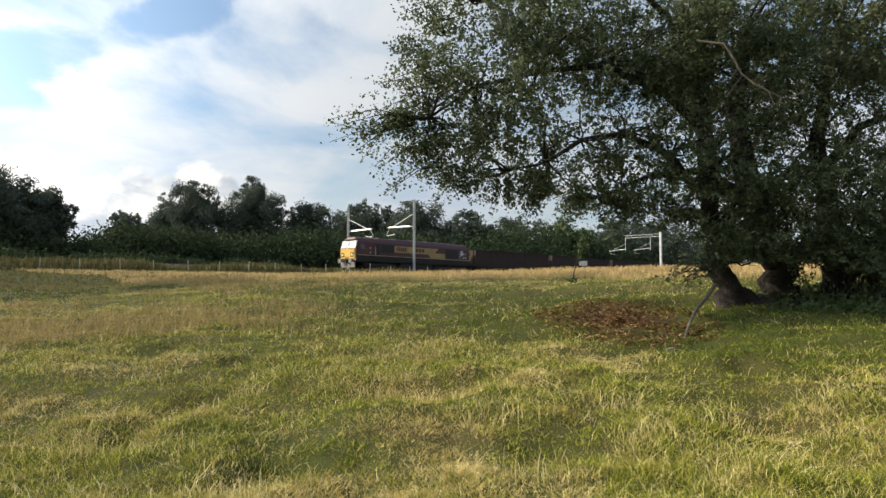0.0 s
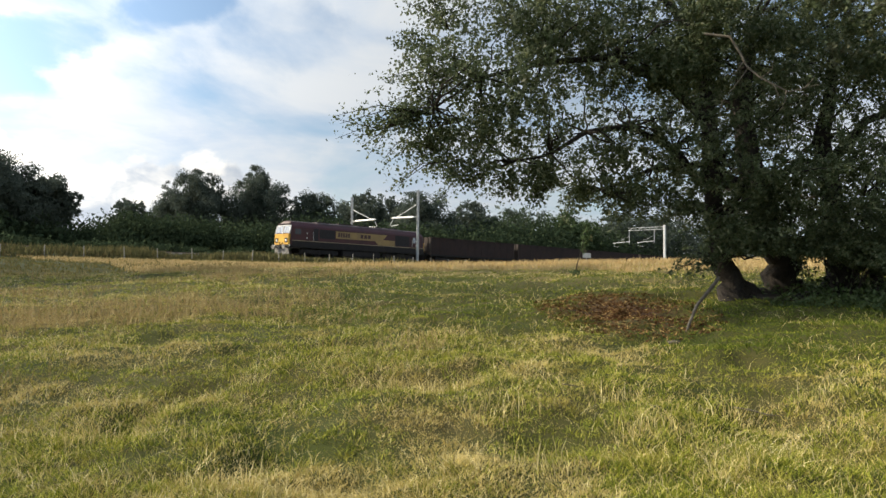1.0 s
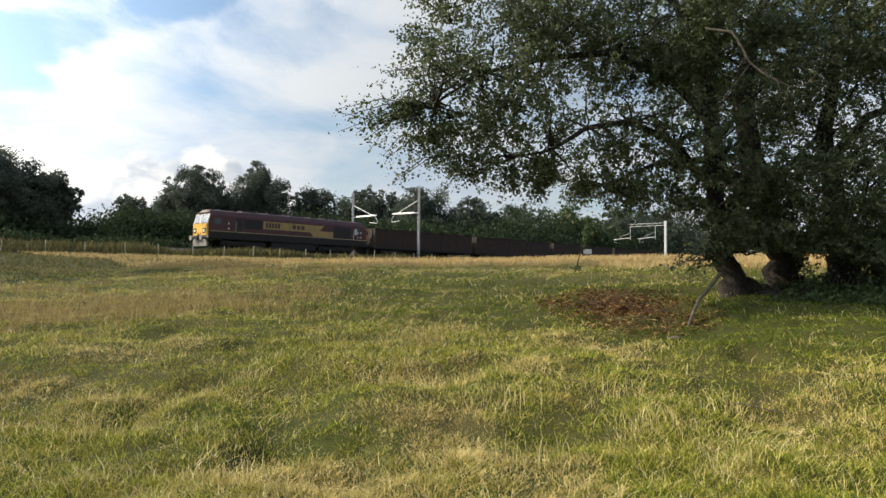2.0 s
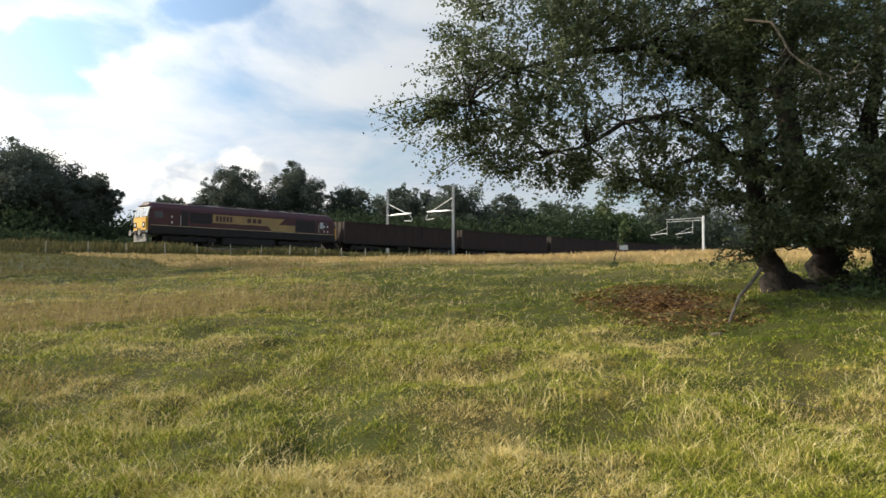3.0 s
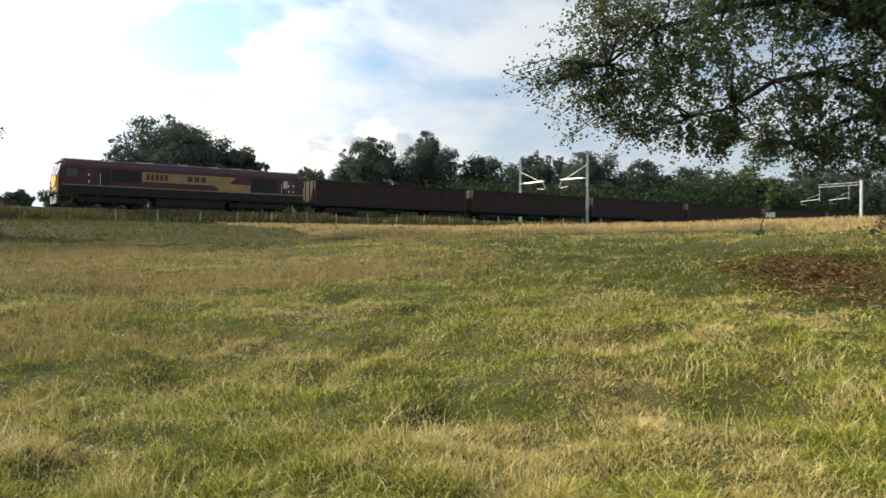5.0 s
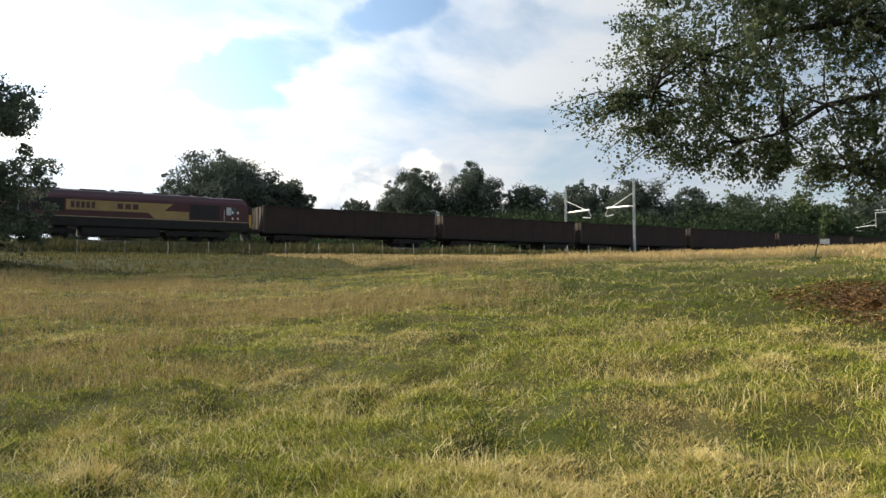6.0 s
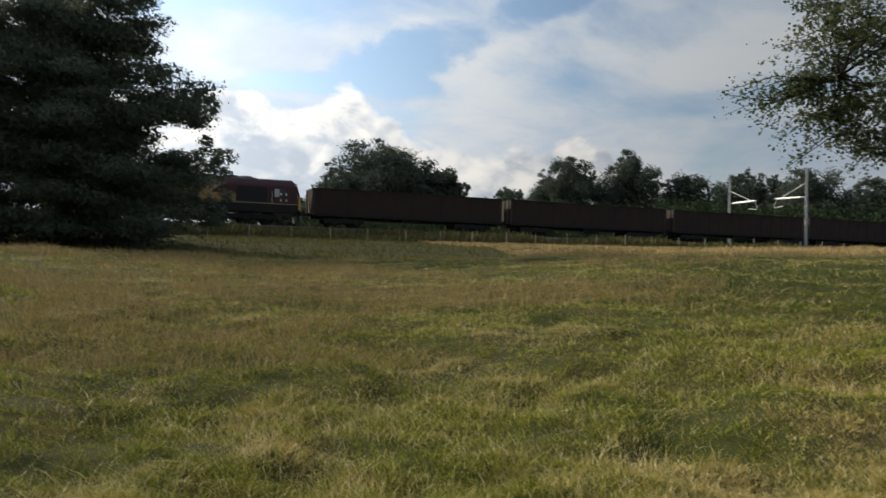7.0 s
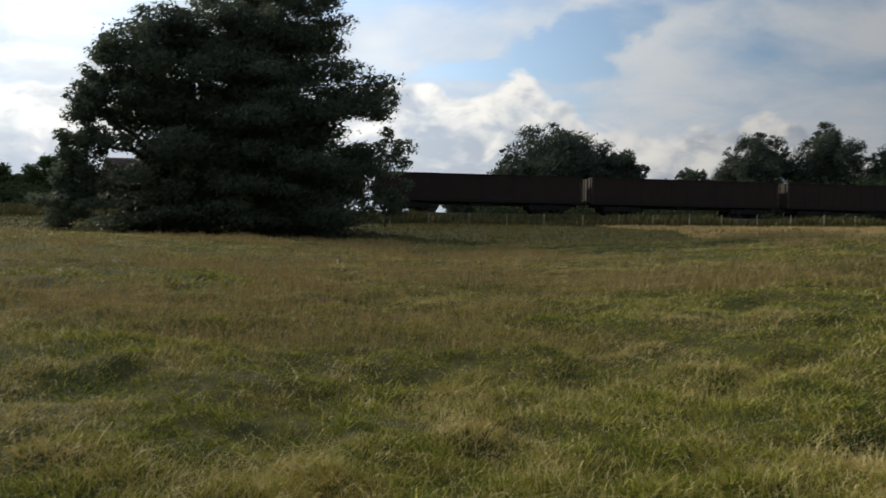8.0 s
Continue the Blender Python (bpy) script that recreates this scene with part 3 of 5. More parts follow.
# ---- the train ----
def ring(x, half, z0, z1, zr, shoulder):
    """Cross-section of a body: upright sides, sloping shoulders, low-arched roof."""
    return [(x, -half, z0), (x, -half, z1), (x, -half + 0.12, z1 + 0.28 * (zr - z1)), (x, -shoulder, zr - 0.10), (x, -shoulder * 0.45, zr), (x, shoulder * 0.45, zr),
            (x, shoulder, zr - 0.10), (x, half - 0.12, z1 + 0.28 * (zr - z1)), (x, half, z1), (x, half, z0)]


def wheelset_mesh(radius):
    bm = bmesh.new()
    add_tube(bm, [(0, -0.8, 0), (0, 0.8, 0)], 0.085, 8)
    for s in (-1, 1):
        add_tube(bm, [(0, s * 0.68, 0), (0, s * 0.71, 0), (0, s * 0.715, 0), (0, s * 0.82, 0)], [radius + 0.03, radius + 0.03, radius, radius - 0.01], 24)
        for k in range(3):
            a = k * 2 * math.pi / 3
            add_tube(bm, [(0.28 * radius * 2 * math.cos(a), s * 0.80, 0.28 * radius * 2 * math.sin(a)), (0.28 * radius * 2 * math.cos(a), s * 0.84, 0.28 * radius * 2 * math.sin(a))], 0.07, 6)
    me = bpy.data.meshes.new("wheelset")
    bm.to_mesh(me)
    bm.free()
    me.materials.append(DARKFRAME)
    return me


WHEEL_BIG, WHEEL_SMALL = wheelset_mesh(0.53), wheelset_mesh(0.46)
ROLLERS = []                # (wheelset, radius, rest place)


def bogie(thing, x, axles, radius, mesh):
    b = part("bogie", box(x - axles[-1] - 0.75, x - axles[0] + 0.75, -1.12, -0.92, radius - 0.1, radius + 0.32, 0.04), DARKFRAME, thing, "dark bogie frame")
    bm = bmesh.new()
    bm.from_mesh(b.data)
    add_box(bm, x - axles[-1] - 0.75, x - axles[0] + 0.75, 0.92, 1.12, radius - 0.1, radius + 0.32, 0.04)
    add_box(bm, x - (axles[0] + axles[-1]) / 2 - 0.3, x - (axles[0] + axles[-1]) / 2 + 0.3, -1.1, 1.1, radius + 0.1, radius + 0.4)
    for a in axles:
        for s in (-1, 1):
            add_box(bm, x - a - 0.17, x - a + 0.17, s * 1.0 - 0.2, s * 1.0 + 0.2, radius - 0.2, radius + 0.2, 0.03)
            add_tube(bm, [(x - a - 0.42, s * 1.06, radius - 0.05), (x - a - 0.42, s * 1.06, radius + 0.3)], 0.09, 8)
    bm.to_mesh(b.data)
    bm.free()
    for a in axles:
        w = new("wheelset", mesh)
        w.parent = b
        w.matrix_basis = pose(x - a, 0, radius)
        ROLLERS.append((w, radius, (x - a, 0, radius)))
    return b


def make_locomotive():
    """Front at x = 0, travelling to +x; the field side is +y."""
    t = empty("locomotive")
    tagged(t, "maroon and gold diesel freight locomotive with a yellow cab front", "locomotive", group="train")
    Lb, hw = 20.75, 1.32
    # main body with a slightly raked nose at each end
    bm = bmesh.new()

    def rake(z):
        """How far the cab's end leans back at that height."""
        return 0.30 * max(z - 2.45, 0)
    secs = []
    for x, k, s in ((-0.42, 0.93, 0.985), (-0.62, 1.0, 1.0), (-4.0, 1.0, 1.0), (-Lb + 3.4, 1.0, 1.0), (-Lb + 0.2, 1.0, 1.0), (-Lb, 0.93, 0.985)):
        secs.append(ring(x, hw * k, 1.28, 3.12, 3.78 * s, 0.82 * k))
    secs[0] = [(px - rake(pz), py, pz) for px, py, pz in secs[0]]
    secs[1] = [(px - rake(pz), py, pz) for px, py, pz in secs[1]]
    secs[-1] = [(px + rake(pz), py, pz) for px, py, pz in secs[-1]]
    secs[-2] = [(px + rake(pz), py, pz) for px, py, pz in secs[-2]]
    add_loft(bm, secs)
    part("body", bm, MAROON, t, "maroon body side")
    # roof panel, dirty, over the engine room and with the exhaust silencer
    bm = bmesh.new()
    add_loft(bm, [[(x, y * k, z) for y, z in ((-0.98, 3.5), (-0.84, 3.72), (-0.4, 3.87), (0.4, 3.87), (0.84, 3.72), (0.98, 3.5))] for x, k in ((-4.3, 1), (-17.4, 1))])
    part("roof", bm, ROOFGREY, t, "sooty raised roof panels")
    for x0, x1 in ((-6.2, -4.6), (-9.5, -7.6), (-12.2, -10.4), (-14.2, -13.0)):
        part("roof_hatch", box(x0, x1, -0.5, 0.5, 3.85, 3.93, 0.02), ROOFGREY, t)
    part("exhaust", tube([(-10.0, 0, 3.85), (-10.0, 0, 4.02)], 0.16, 10), ROOFGREY, t)
    for x in (-15.5, -16.6):
        part("fan_cowl", tube([(x, 0, 3.84), (x, 0, 3.95), (x, 0, 3.96)], [0.52, 0.52, 0.46], 20), GRILLE, t)
    for x0, x1 in ((-4.0, -0.86), (-Lb + 0.48, -17.6)):
        part("cab_roof", add_loft(bmesh.new(), [[(x, y, z) for y, z in ((-0.86, 3.66), (-0.5, 3.8), (0.5, 3.8), (0.86, 3.66))] for x in (x0, x1)]), ROOFGREY, t)
    # front: yellow panel, windscreens, lamps
    for e, x, sgn in (("front", -0.42, 1), ("rear", -Lb, -1)):
        pan = part("cab_front", add_loft(bmesh.new(), [[(x + sgn * d, y, z) for y, z in ((-1.2 * k, 1.3), (-1.2 * k, 2.42), (1.2 * k, 2.42), (1.2 * k, 1.3))] for d, k in ((-0.02, 1.0), (0.16, 0.94))]), YELLOW, t, "yellow warning panel")
        for s in (-1, 1):
            part("windscreen", add_loft(bmesh.new(), [[(x + sgn * (d - rake(zz)), s * 0.6 + y * k, zz) for y, zz in ((-0.5, 2.5), (-0.5, 3.22), (0.5, 3.22), (0.5, 2.5))] for d, k in ((-0.02, 1.0), (0.05, 0.97))]), GLASSY, t, "cab windscreen")
            lamp = part("headlight", tube([(x + sgn * 0.1, s * 0.78, 1.75), (x + sgn * 0.2, s * 0.78, 1.75)], 0.13, 12), WHITE, t, "round headlight")
            part("buffer", tube([(x, s * 0.87, 1.06), (x + sgn * 0.55, s * 0.87, 1.06), (x + sgn * 0.56, s * 0.87, 1.06), (x + sgn * 0.60, s * 0.87, 1.06)], [0.1, 0.1, 0.25, 0.25], 12), GRIMEWHITE if sgn > 0 else DARKFRAME, t)
            part("window_pillar", tube([(x + sgn * 0.04, s * 1.14, 2.42), (x + sgn * (0.04 - rake(3.28)), s * 1.12, 3.28)], 0.065, 6), WHITE if sgn > 0 else MAROON, t)
        part("window_surround", tube([(x + sgn * (0.03 - rake(3.28)), -1.15, 3.28), (x + sgn * (0.03 - rake(3.28)), 1.15, 3.28)], 0.06, 6), WHITE if sgn > 0 else MAROON, t)
        part("middle_pillar", tube([(x + sgn * 0.04, 0, 2.42), (x + sgn * (0.04 - rake(3.28)), 0, 3.28)], 0.06, 6), WHITE if sgn > 0 else MAROON, t)
        for s in (-1, 1):
            part("lamp_panel", box(min(x + sgn * 0.13, x + sgn * 0.19), max(x + sgn * 0.13, x + sgn * 0.19), s * 0.78 - 0.24, s * 0.78 + 0.24, 1.5, 1.98, 0.02), DARKFRAME, t, "black lamp panel")
            part("wiper", tube([(x + sgn * 0.08, s * 0.3, 2.46), (x + sgn * (0.09 - rake(3.05)), s * 0.62, 3.05)], 0.012, 5), DARKFRAME, t)
        part("jumper_cable", tube([(x + sgn * 0.17, -0.3, 1.55), (x + sgn * 0.3, -0.1, 1.25), (x + sgn * 0.17, 0.25, 1.5)], 0.03, 6), DARKFRAME, t)
        part("front_skirt", box(min(x, x + sgn * 0.13), max(x, x + sgn * 0.13), -1.16, 1.16, 1.12, 1.36), DARKFRAME, t, "grimy black lower front")
        part("roof_visor", box(min(x - sgn * 0.4, x - sgn * 0.12), max(x - sgn * 0.4, x - sgn * 0.12), -0.95, 0.95, 3.42, 3.52, 0.02), ROOFGREY, t)
        part("coupler", box(min(x, x + sgn * 0.5), max(x, x + sgn * 0.5), -0.18, 0.18, 0.85, 1.15, 0.03), DARKFRAME, t)
        part("snow_plough", add_loft(bmesh.new(), [[(x + sgn * d, y, z) for y, z in ((-1.15, 0.3), (-1.15, 0.95), (1.15, 0.95), (1.15, 0.3))] for d in (0.0, 0.12)]), GRIMEWHITE if sgn > 0 else DARKFRAME, t)
    part("buffer_beam_band", box(-0.40, -0.30, -1.25, 1.25, 1.1, 1.3), WHITE, t, "pale grimy buffer beam")
    # skirt, fuel tank and frames below the stripe
    part("underframe", box(-Lb + 0.1, -0.5, -1.28, 1.28, 1.0, 1.66), DARKFRAME, t, "black underframe")
    part("fuel_tank", box(-13.4, -7.6, -1.22, 1.22, 0.28, 1.0, 0.08), DARKFRAME, t)
    for s in (-1, 1):
        y0, y1 = (hw, hw + 0.006) if s > 0 else (-hw - 0.006, -hw)
        side = 1 if s > 0 else -1
        part("skirt", box(-Lb + 0.1, -0.62, hw - 0.03 if s > 0 else -hw - 0.012, hw + 0.012 if s > 0 else -hw + 0.03, 1.05, 1.70), DARKFRAME, t, "black lower side")
        part("stripe", box(-Lb + 0.06, -0.64, *((hw, hw + 0.016) if s > 0 else (-hw - 0.016, -hw)), 1.705, 1.765), CREAM, t, "thin cream line")
        band = part("gold_band", prism([(-6.53, 2.22), (-6.53, 3.0), (-14.35, 3.0), (-13.7, 2.42), (-15.62, 2.42), (-15.62, 1.79), (-12.9, 1.79), (-12.45, 2.22)], y0, y1), GOLD, t, "gold band with an angular step")
        yl0, yl1 = (hw + 0.006, hw + 0.011) if s > 0 else (-hw - 0.011, -hw - 0.006)
        for i in range(5):
            part("number_bar", box(-6.85 - 0.36 * i - 0.25, -6.85 - 0.36 * i, yl0, yl1, 2.38, 2.86), INK, band, "plain dark bar in place of a number")
        for i, xb in enumerate((-10.15, -10.72, -11.28)):
            part("emblem_bar", box(xb - 0.42, xb, yl0, yl1, 2.42, 2.84), INK, band, "plain dark emblem shape")
        for a, b, z0, z1 in ((-6.4, -4.25, 2.1, 3.05), (-18.1, -15.7, 1.85, 3.05)):
            g = part("grille", box(a, b, y0, y1, z0, z1), GRILLE, t, "dark air intake grille")
            bm = bmesh.new()
            for k in range(7):
                zz = z0 + 0.08 + k * (z1 - z0 - 0.1) / 7
                add_box(bm, a + 0.05, b - 0.05, y0 + side * 0.004, y1 + side * 0.012, zz, zz + 0.03)
            part("louvre", bm, DARKFRAME, g)
        for xa in (-3.45, -18.6):
            # flat panel; the front door's dark colour stands for shade in its recess
            dr = part("door", box(xa - 0.62, xa, y0, y1, 1.78, 3.1), GRILLE if xa > -10 else MAROON, t, "recessed cab door")
            part("handrail", tube([(xa + 0.08, side * (hw + 0.05), 1.8), (xa + 0.08, side * (hw + 0.05), 2.7)], 0.02, 6), WHITE, dr, "pale handrail")
        for xa in (-1.72, -19.55):
            w = part("side_window", box(xa, xa + 0.72, y0, y1, 2.38, 2.95), GLASS_DARK, t, "cab side window")
        for xa in (-2.62, -19.3, -19.75):
            for zz in (1.95, 2.45):
                part("panel_label", box(xa, xa + 0.12, y0, y1 + side * 0.002, zz, zz + 0.18), WHITE, t, "small white panel label")
        part("door_window", box(-19.12, -18.72, y0 + side * 0.006, y1 + side * 0.006, 2.3, 2.95), GLASSY, t, "pale cab door window")
        part("window_bar", box(-1.40, -1.34, y0 + side * 0.002, y1 + side * 0.004, 2.38, 2.95), MAROON, t)
        part("step", box(-2.9, -2.3, *((1.2, 1.34) if s > 0 else (-1.34, -1.2)), 0.5, 0.56), DARKFRAME, t)
    bogie(t, 0, (2.6, 4.4, 6.3), 0.53, WHEEL_BIG)
    bogie(t, 0, (14.6, 16.5, 18.3), 0.53, WHEEL_BIG)
    return t


GAP0, PITCH, TOPW = 21.44, 18.48, 3.26


def make_wagon():
    """Front coupling at x = 0."""
    t = empty("box_wagon")
    tagged(t, "dark rust-brown high-sided bogie box wagon coupled in the train", "wagon", group="train")
    x0, x1 = -PITCH + 0.55, -0.55
    bm = bmesh.new()
    add_box(bm, x0, x1, -1.3, -1.22, 1.12, TOPW - 0.06)
    part("side", bm, RUST, t, "plain steel side")
    part("side", box(x0, x1, 1.22, 1.3, 1.12, TOPW - 0.06), RUST, t)
    part("floor", box(x0 + 0.05, x1 - 0.05, -1.22, 1.22, 1.12, 1.24), RUST, t)
    for s in (-1, 1):
        y0, y1 = (1.20, 1.36) if s > 0 else (-1.36, -1.20)
        part("top_rail", box(x0, x1, y0, y1, TOPW - 0.1, TOPW, 0.015), RUST, t)
        part("sole_bar", box(x0, x1, *((1.02, 1.34) if s > 0 else (-1.34, -1.02)), 0.92, 1.14, 0.02), DARKFRAME, t)
        n = 13
        for i in range(n):
            xx = x0 + 0.25 + i * (x1 - x0 - 0.5) / (n - 1)
            part("rib", box(xx - 0.05, xx + 0.05, *((1.3, 1.322) if s > 0 else (-1.322, -1.3)), 1.14, TOPW - 0.1), RUST, t)
    for xx in (x1, x0):
        part("end", box(xx - 0.04, xx + 0.04, -1.24, 1.24, 1.12, TOPW - 0.02), RUSTPALE, t, "paler end plate")
        for yy in (-0.8, 0.0, 0.8, 1.25, -1.25):
            part("end_post", box(xx - 0.10, xx + 0.10, yy - 0.06, yy + 0.06, 1.0, TOPW - 0.03), RUSTPALE, t)
    for xx, s in ((x1, 1), (x0, -1)):
        for yy in (-0.87, 0.87):
            part("buffer", tube([(xx, yy, 1.05), (xx + s * 0.46, yy, 1.05), (xx + s * 0.47, yy, 1.05), (xx + s * 0.5, yy, 1.05)], [0.09, 0.09, 0.23, 0.23], 10), DARKFRAME, t)
        part("coupler", box(min(xx, xx + s * 0.55), max(xx, xx + s * 0.55), -0.1, 0.1, 0.92, 1.1), DARKFRAME, t)
    part("centre_sill", box(x0, x1, -0.3, 0.3, 0.7, 1.12), DARKFRAME, t)
    part("brake_box", box(-10.2, -8.4, 0.5, 1.1, 0.62, 0.95, 0.03), DARKFRAME, t)
    bogie(t, 0, (2.3, 4.3), 0.46, WHEEL_SMALL)
    bogie(t, 0, (PITCH - 4.3, PITCH - 2.3), 0.46, WHEEL_SMALL)
    return t


LOCO = make_locomotive()
WAGON = make_wagon()
TRAIN = [(LOCO, 0.0), (WAGON, GAP0)]
for i in range(1, 9):
    w = copy_thing(WAGON, Matrix())
    TRAIN.append((w, GAP0 + PITCH * i))
    for b in w.children:
        for k in b.children:
            if k.name.startswith("wheelset"):
                ROLLERS.append((k, 0.46, tuple(k.matrix_basis.translation)))


# ---- trees ----
def leaf_cloud(rng, centres, radii, count, fray=0.09):
    """Places for leaves scattered through ellipsoids, thicker towards their skins."""
    centres, radii = np.asarray(centres, float), np.asarray(radii, float)
    vol = radii.prod(axis=1) ** (2 / 3)
    pick = rng.choice(len(centres), count, p=vol / vol.sum())
    d = rng.normal(size=(count, 3))
    d /= np.linalg.norm(d, axis=1, keepdims=True)
    rr = rng.uniform(0.12, 1.0, count) ** 0.55
    rr *= 1 + fray * rng.normal(size=count)
    return centres[pick] + d * radii[pick] * rr[:, None]


def leaves(rng, p, size, full=False):
    """Leaves in all directions, one at each place, three-cornered or of full oval shape; size: one for all or one each."""
    n = len(p)
    a = rng.normal(size=(n, 3))
    a /= np.linalg.norm(a, axis=1, keepdims=True)
    b = np.cross(a, rng.normal(size=(n, 3)))
    b /= np.linalg.norm(b, axis=1, keepdims=True)
    s = (size * rng.uniform(0.6, 1.35, n))[:, None]
    if full:
        v = np.stack([p - a * s * 0.5, p + b * s * 0.33 + a * s * 0.06, p + a * s * 0.5, p - b * s * 0.33 + a * s * 0.06], 1).reshape(-1, 3)
        return v, np.arange(4 * n).reshape(n, 4)
    v = np.stack([p - a * s * 0.45 + b * s * 0.36, p - a * s * 0.45 - b * s * 0.36, p + a * s * 0.62], 1).reshape(-1, 3)
    return v, np.arange(3 * n).reshape(n, 3)


def limbs(bm, rng, base, targets, r0, sides=7, sag=0.12):
    """Tapered limbs from the trunk's top out to the given places."""
    base = Vector(base)
    for tg in targets:
        tg = Vector(tg)
        n = 5
        pts, rad = [], []
        for i in range(n + 1):
            k = i / n
            q = base.lerp(tg, k)
            q.z += sag * (tg - base).length * math.sin(math.pi * k) * 0.6
            if 0 < i < n:
                q += Vector(rng.normal(size=3)) * 0.05 * (tg - base).length
            pts.append(q)
            rad.append(r0 * (1 - 0.86 * k))
        add_tube(bm, pts, rad, sides)


def make_tree(name, label, category, x, y, trunk_h, trunk_r, blobs, leaf, count, mat, seed, lumps=10, group="", z=None, lump_size=0.42):
    """Trunk, limbs and a crown. blobs: (dx, dy, dz, rx, ry, rz) relative to the foot; each breaks up into smaller lumps."""
    rng = np.random.default_rng(seed)
    z = land_z(x, y) - 0.1 if z is None else z
    t = empty(name, pose(x, y, z))
    tagged(t, label, category, group=group)
    cs, rs = [], []
    for dx, dy, dz, rx, ry, rz in blobs:
        for k in range(lumps):
            d = rng.normal(size=3)
            d /= np.linalg.norm(d)
            q = rng.uniform(0.3, 0.97)
            cs.append((dx + d[0] * rx * q, dy + d[1] * ry * q, dz + d[2] * rz * q))
            f = lump_size * rng.uniform(0.6, 1.25)
            rs.append((rx * f, ry * f, rz * f * 0.8))
    p = leaf_cloud(rng, cs, rs, count)
    inner = leaf_cloud(rng, cs, np.asarray(rs) * 0.7, count // 12, 0.0)
    size = np.concatenate([np.full(len(p), leaf), np.full(len(inner), leaf * 1.9)])
    p = np.concatenate([p, inner])
    up = p[:, 2] > 0.05
    v, f = leaves(rng, p[up], size[up])
    crown = new("crown", quick_mesh("crown", v, f, [mat]))
    crown.parent = t
    tagged(crown, kind="stuff")
    bm = bmesh.new()
    add_tube(bm, [(0, 0, -0.3), (0.05, 0, 0.25), (0.1, 0.05, trunk_h * 0.6), (0.05, 0.1, trunk_h)], [trunk_r * 1.5, trunk_r * 1.05, trunk_r * 0.9, trunk_r * 0.75], 10)
    part("trunk", bm, BARK, t, smooth=True)
    for i in rng.choice(len(cs), 10, replace=False):
        bm = bmesh.new()
        limbs(bm, rng, (0.05, 0.1, trunk_h * 0.9), [cs[i]], trunk_r * 0.5, 6)
        part("limb", bm, BARK, t, smooth=True)
    return t


def bearing(az, dist):
    return dist * math.sin(radians(az)), dist * math.cos(radians(az))


def oak(az, dist, top_el, width, seed, mat=LEAF_OAK, count=11000, leaf=0.4, name="oak_tree", label=""):
    """A broad tree whose top stands at the given slope from the eye's level, width metres across."""
    x, y = bearing(az, dist)
    z = land_z(x, y) - 0.1
    h = 1.55 + top_el * dist - z
    rng = np.random.default_rng(seed)
    w = width / 2
    blobs = [(0, 0, h * 0.52, w * 0.86, w * 0.86, h * 0.44)] * 7
    for k in range(11):
        a = k * 2 * math.pi / 11 + rng.uniform(-0.3, 0.3)
        q = rng.uniform(0.55, 0.8)
        e = rng.uniform(0.22, 0.80)
        q *= math.sqrt(max(1 - ((e - 0.5) / 0.5) ** 2, 0.2))
        blobs.append((math.cos(a) * w * q, math.sin(a) * w * q, h * e, w * rng.uniform(0.26, 0.4), w * rng.uniform(0.26, 0.4), h * rng.uniform(0.11, 0.17)))
    blobs.append((rng.uniform(-0.2, 0.2) * w, 0, h * 0.86, w * 0.4, w * 0.4, h * 0.12))
    return make_tree(name, label or "dark green broad-crowned oak behind the railway", "tree", x, y, h * 0.3, 0.028 * h, blobs, leaf, count, mat, seed, 17, "trees behind the railway", lump_size=0.27)


# azimuth, distance, slope of the top, width
for i, (az, dist, el, wd) in enumerate((
        (-31.4, 104, 0.163, 18), (-27.6, 108, 0.122, 10), (-17.9, 138, 0.138, 13.5), (-13.6, 140, 0.146, 14.5), (-19.8, 150, 0.098, 10), (-22.0, 150, 0.100, 8),
        (-9.6, 142, 0.118, 12), (-6.2, 150, 0.122, 13), (-1.8, 142, 0.122, 15), (1.6, 150, 0.112, 12), (5.2, 165, 0.100, 16), (8.8, 170, 0.098, 17),
        (12.4, 190, 0.098, 18), (16.0, 220, 0.100, 20), (19.6, 255, 0.094, 26), (23.5, 330, 0.062, 30), (14.2, 205, 0.094, 16), (-3.9, 160, 0.117, 12),
        (-35.3, 112, 0.100, 9), (-37.9, 120, 0.082, 8), (-41.0, 180, 0.062, 8), (-66.5, 130, 0.095, 11), (-69.5, 135, 0.085, 12), (-73, 130, 0.090, 12), (-63.2, 128, 0.085, 9))):
    oak(az, dist, el if i == 0 else el * 1.06, wd, 100 + i, LEAF_SCRUB if 7 < az < 12 or az < -60 else LEAF_OAK, 70000 if i in (0, 2, 3) else 30000 if dist < 145 else 15000, 0.25 if i in (0, 2, 3) else 0.32 if dist < 145 else 0.45)


def scrub(az0, az1, dist0, dist1, height, seed, count):
    """A hedge-like belt of bushes and undergrowth."""
    rng = np.random.default_rng(seed)
    cs, rs = [], []
    for k in range(90):
        q = rng.uniform()
        x, y = bearing(az0 + (az1 - az0) * q, dist0 + (dist1 - dist0) * q + rng.uniform(-4, 4))
        h = height * rng.uniform(0.55, 1.1)
        cs.append((x, y, land_z(x, y) + h * 0.5))
        rs.append((h * rng.uniform(0.6, 1.1), h * rng.uniform(0.6, 1.1), h * 0.55))
    v, f = leaves(rng, leaf_cloud(rng, cs, rs, int(count * 2.2)), 0.42)
    tagged(new("scrub_belt", quick_mesh("scrub_belt", v, f, [LEAF_HEDGE])), "dark green belt of bushes and undergrowth behind the tracks", "bushes", kind="stuff")


scrub(-33, -22, 96, 118, 5.5, 1, 15000)
scrub(-23, -10, 118, 128, 7.5, 2, 24000)
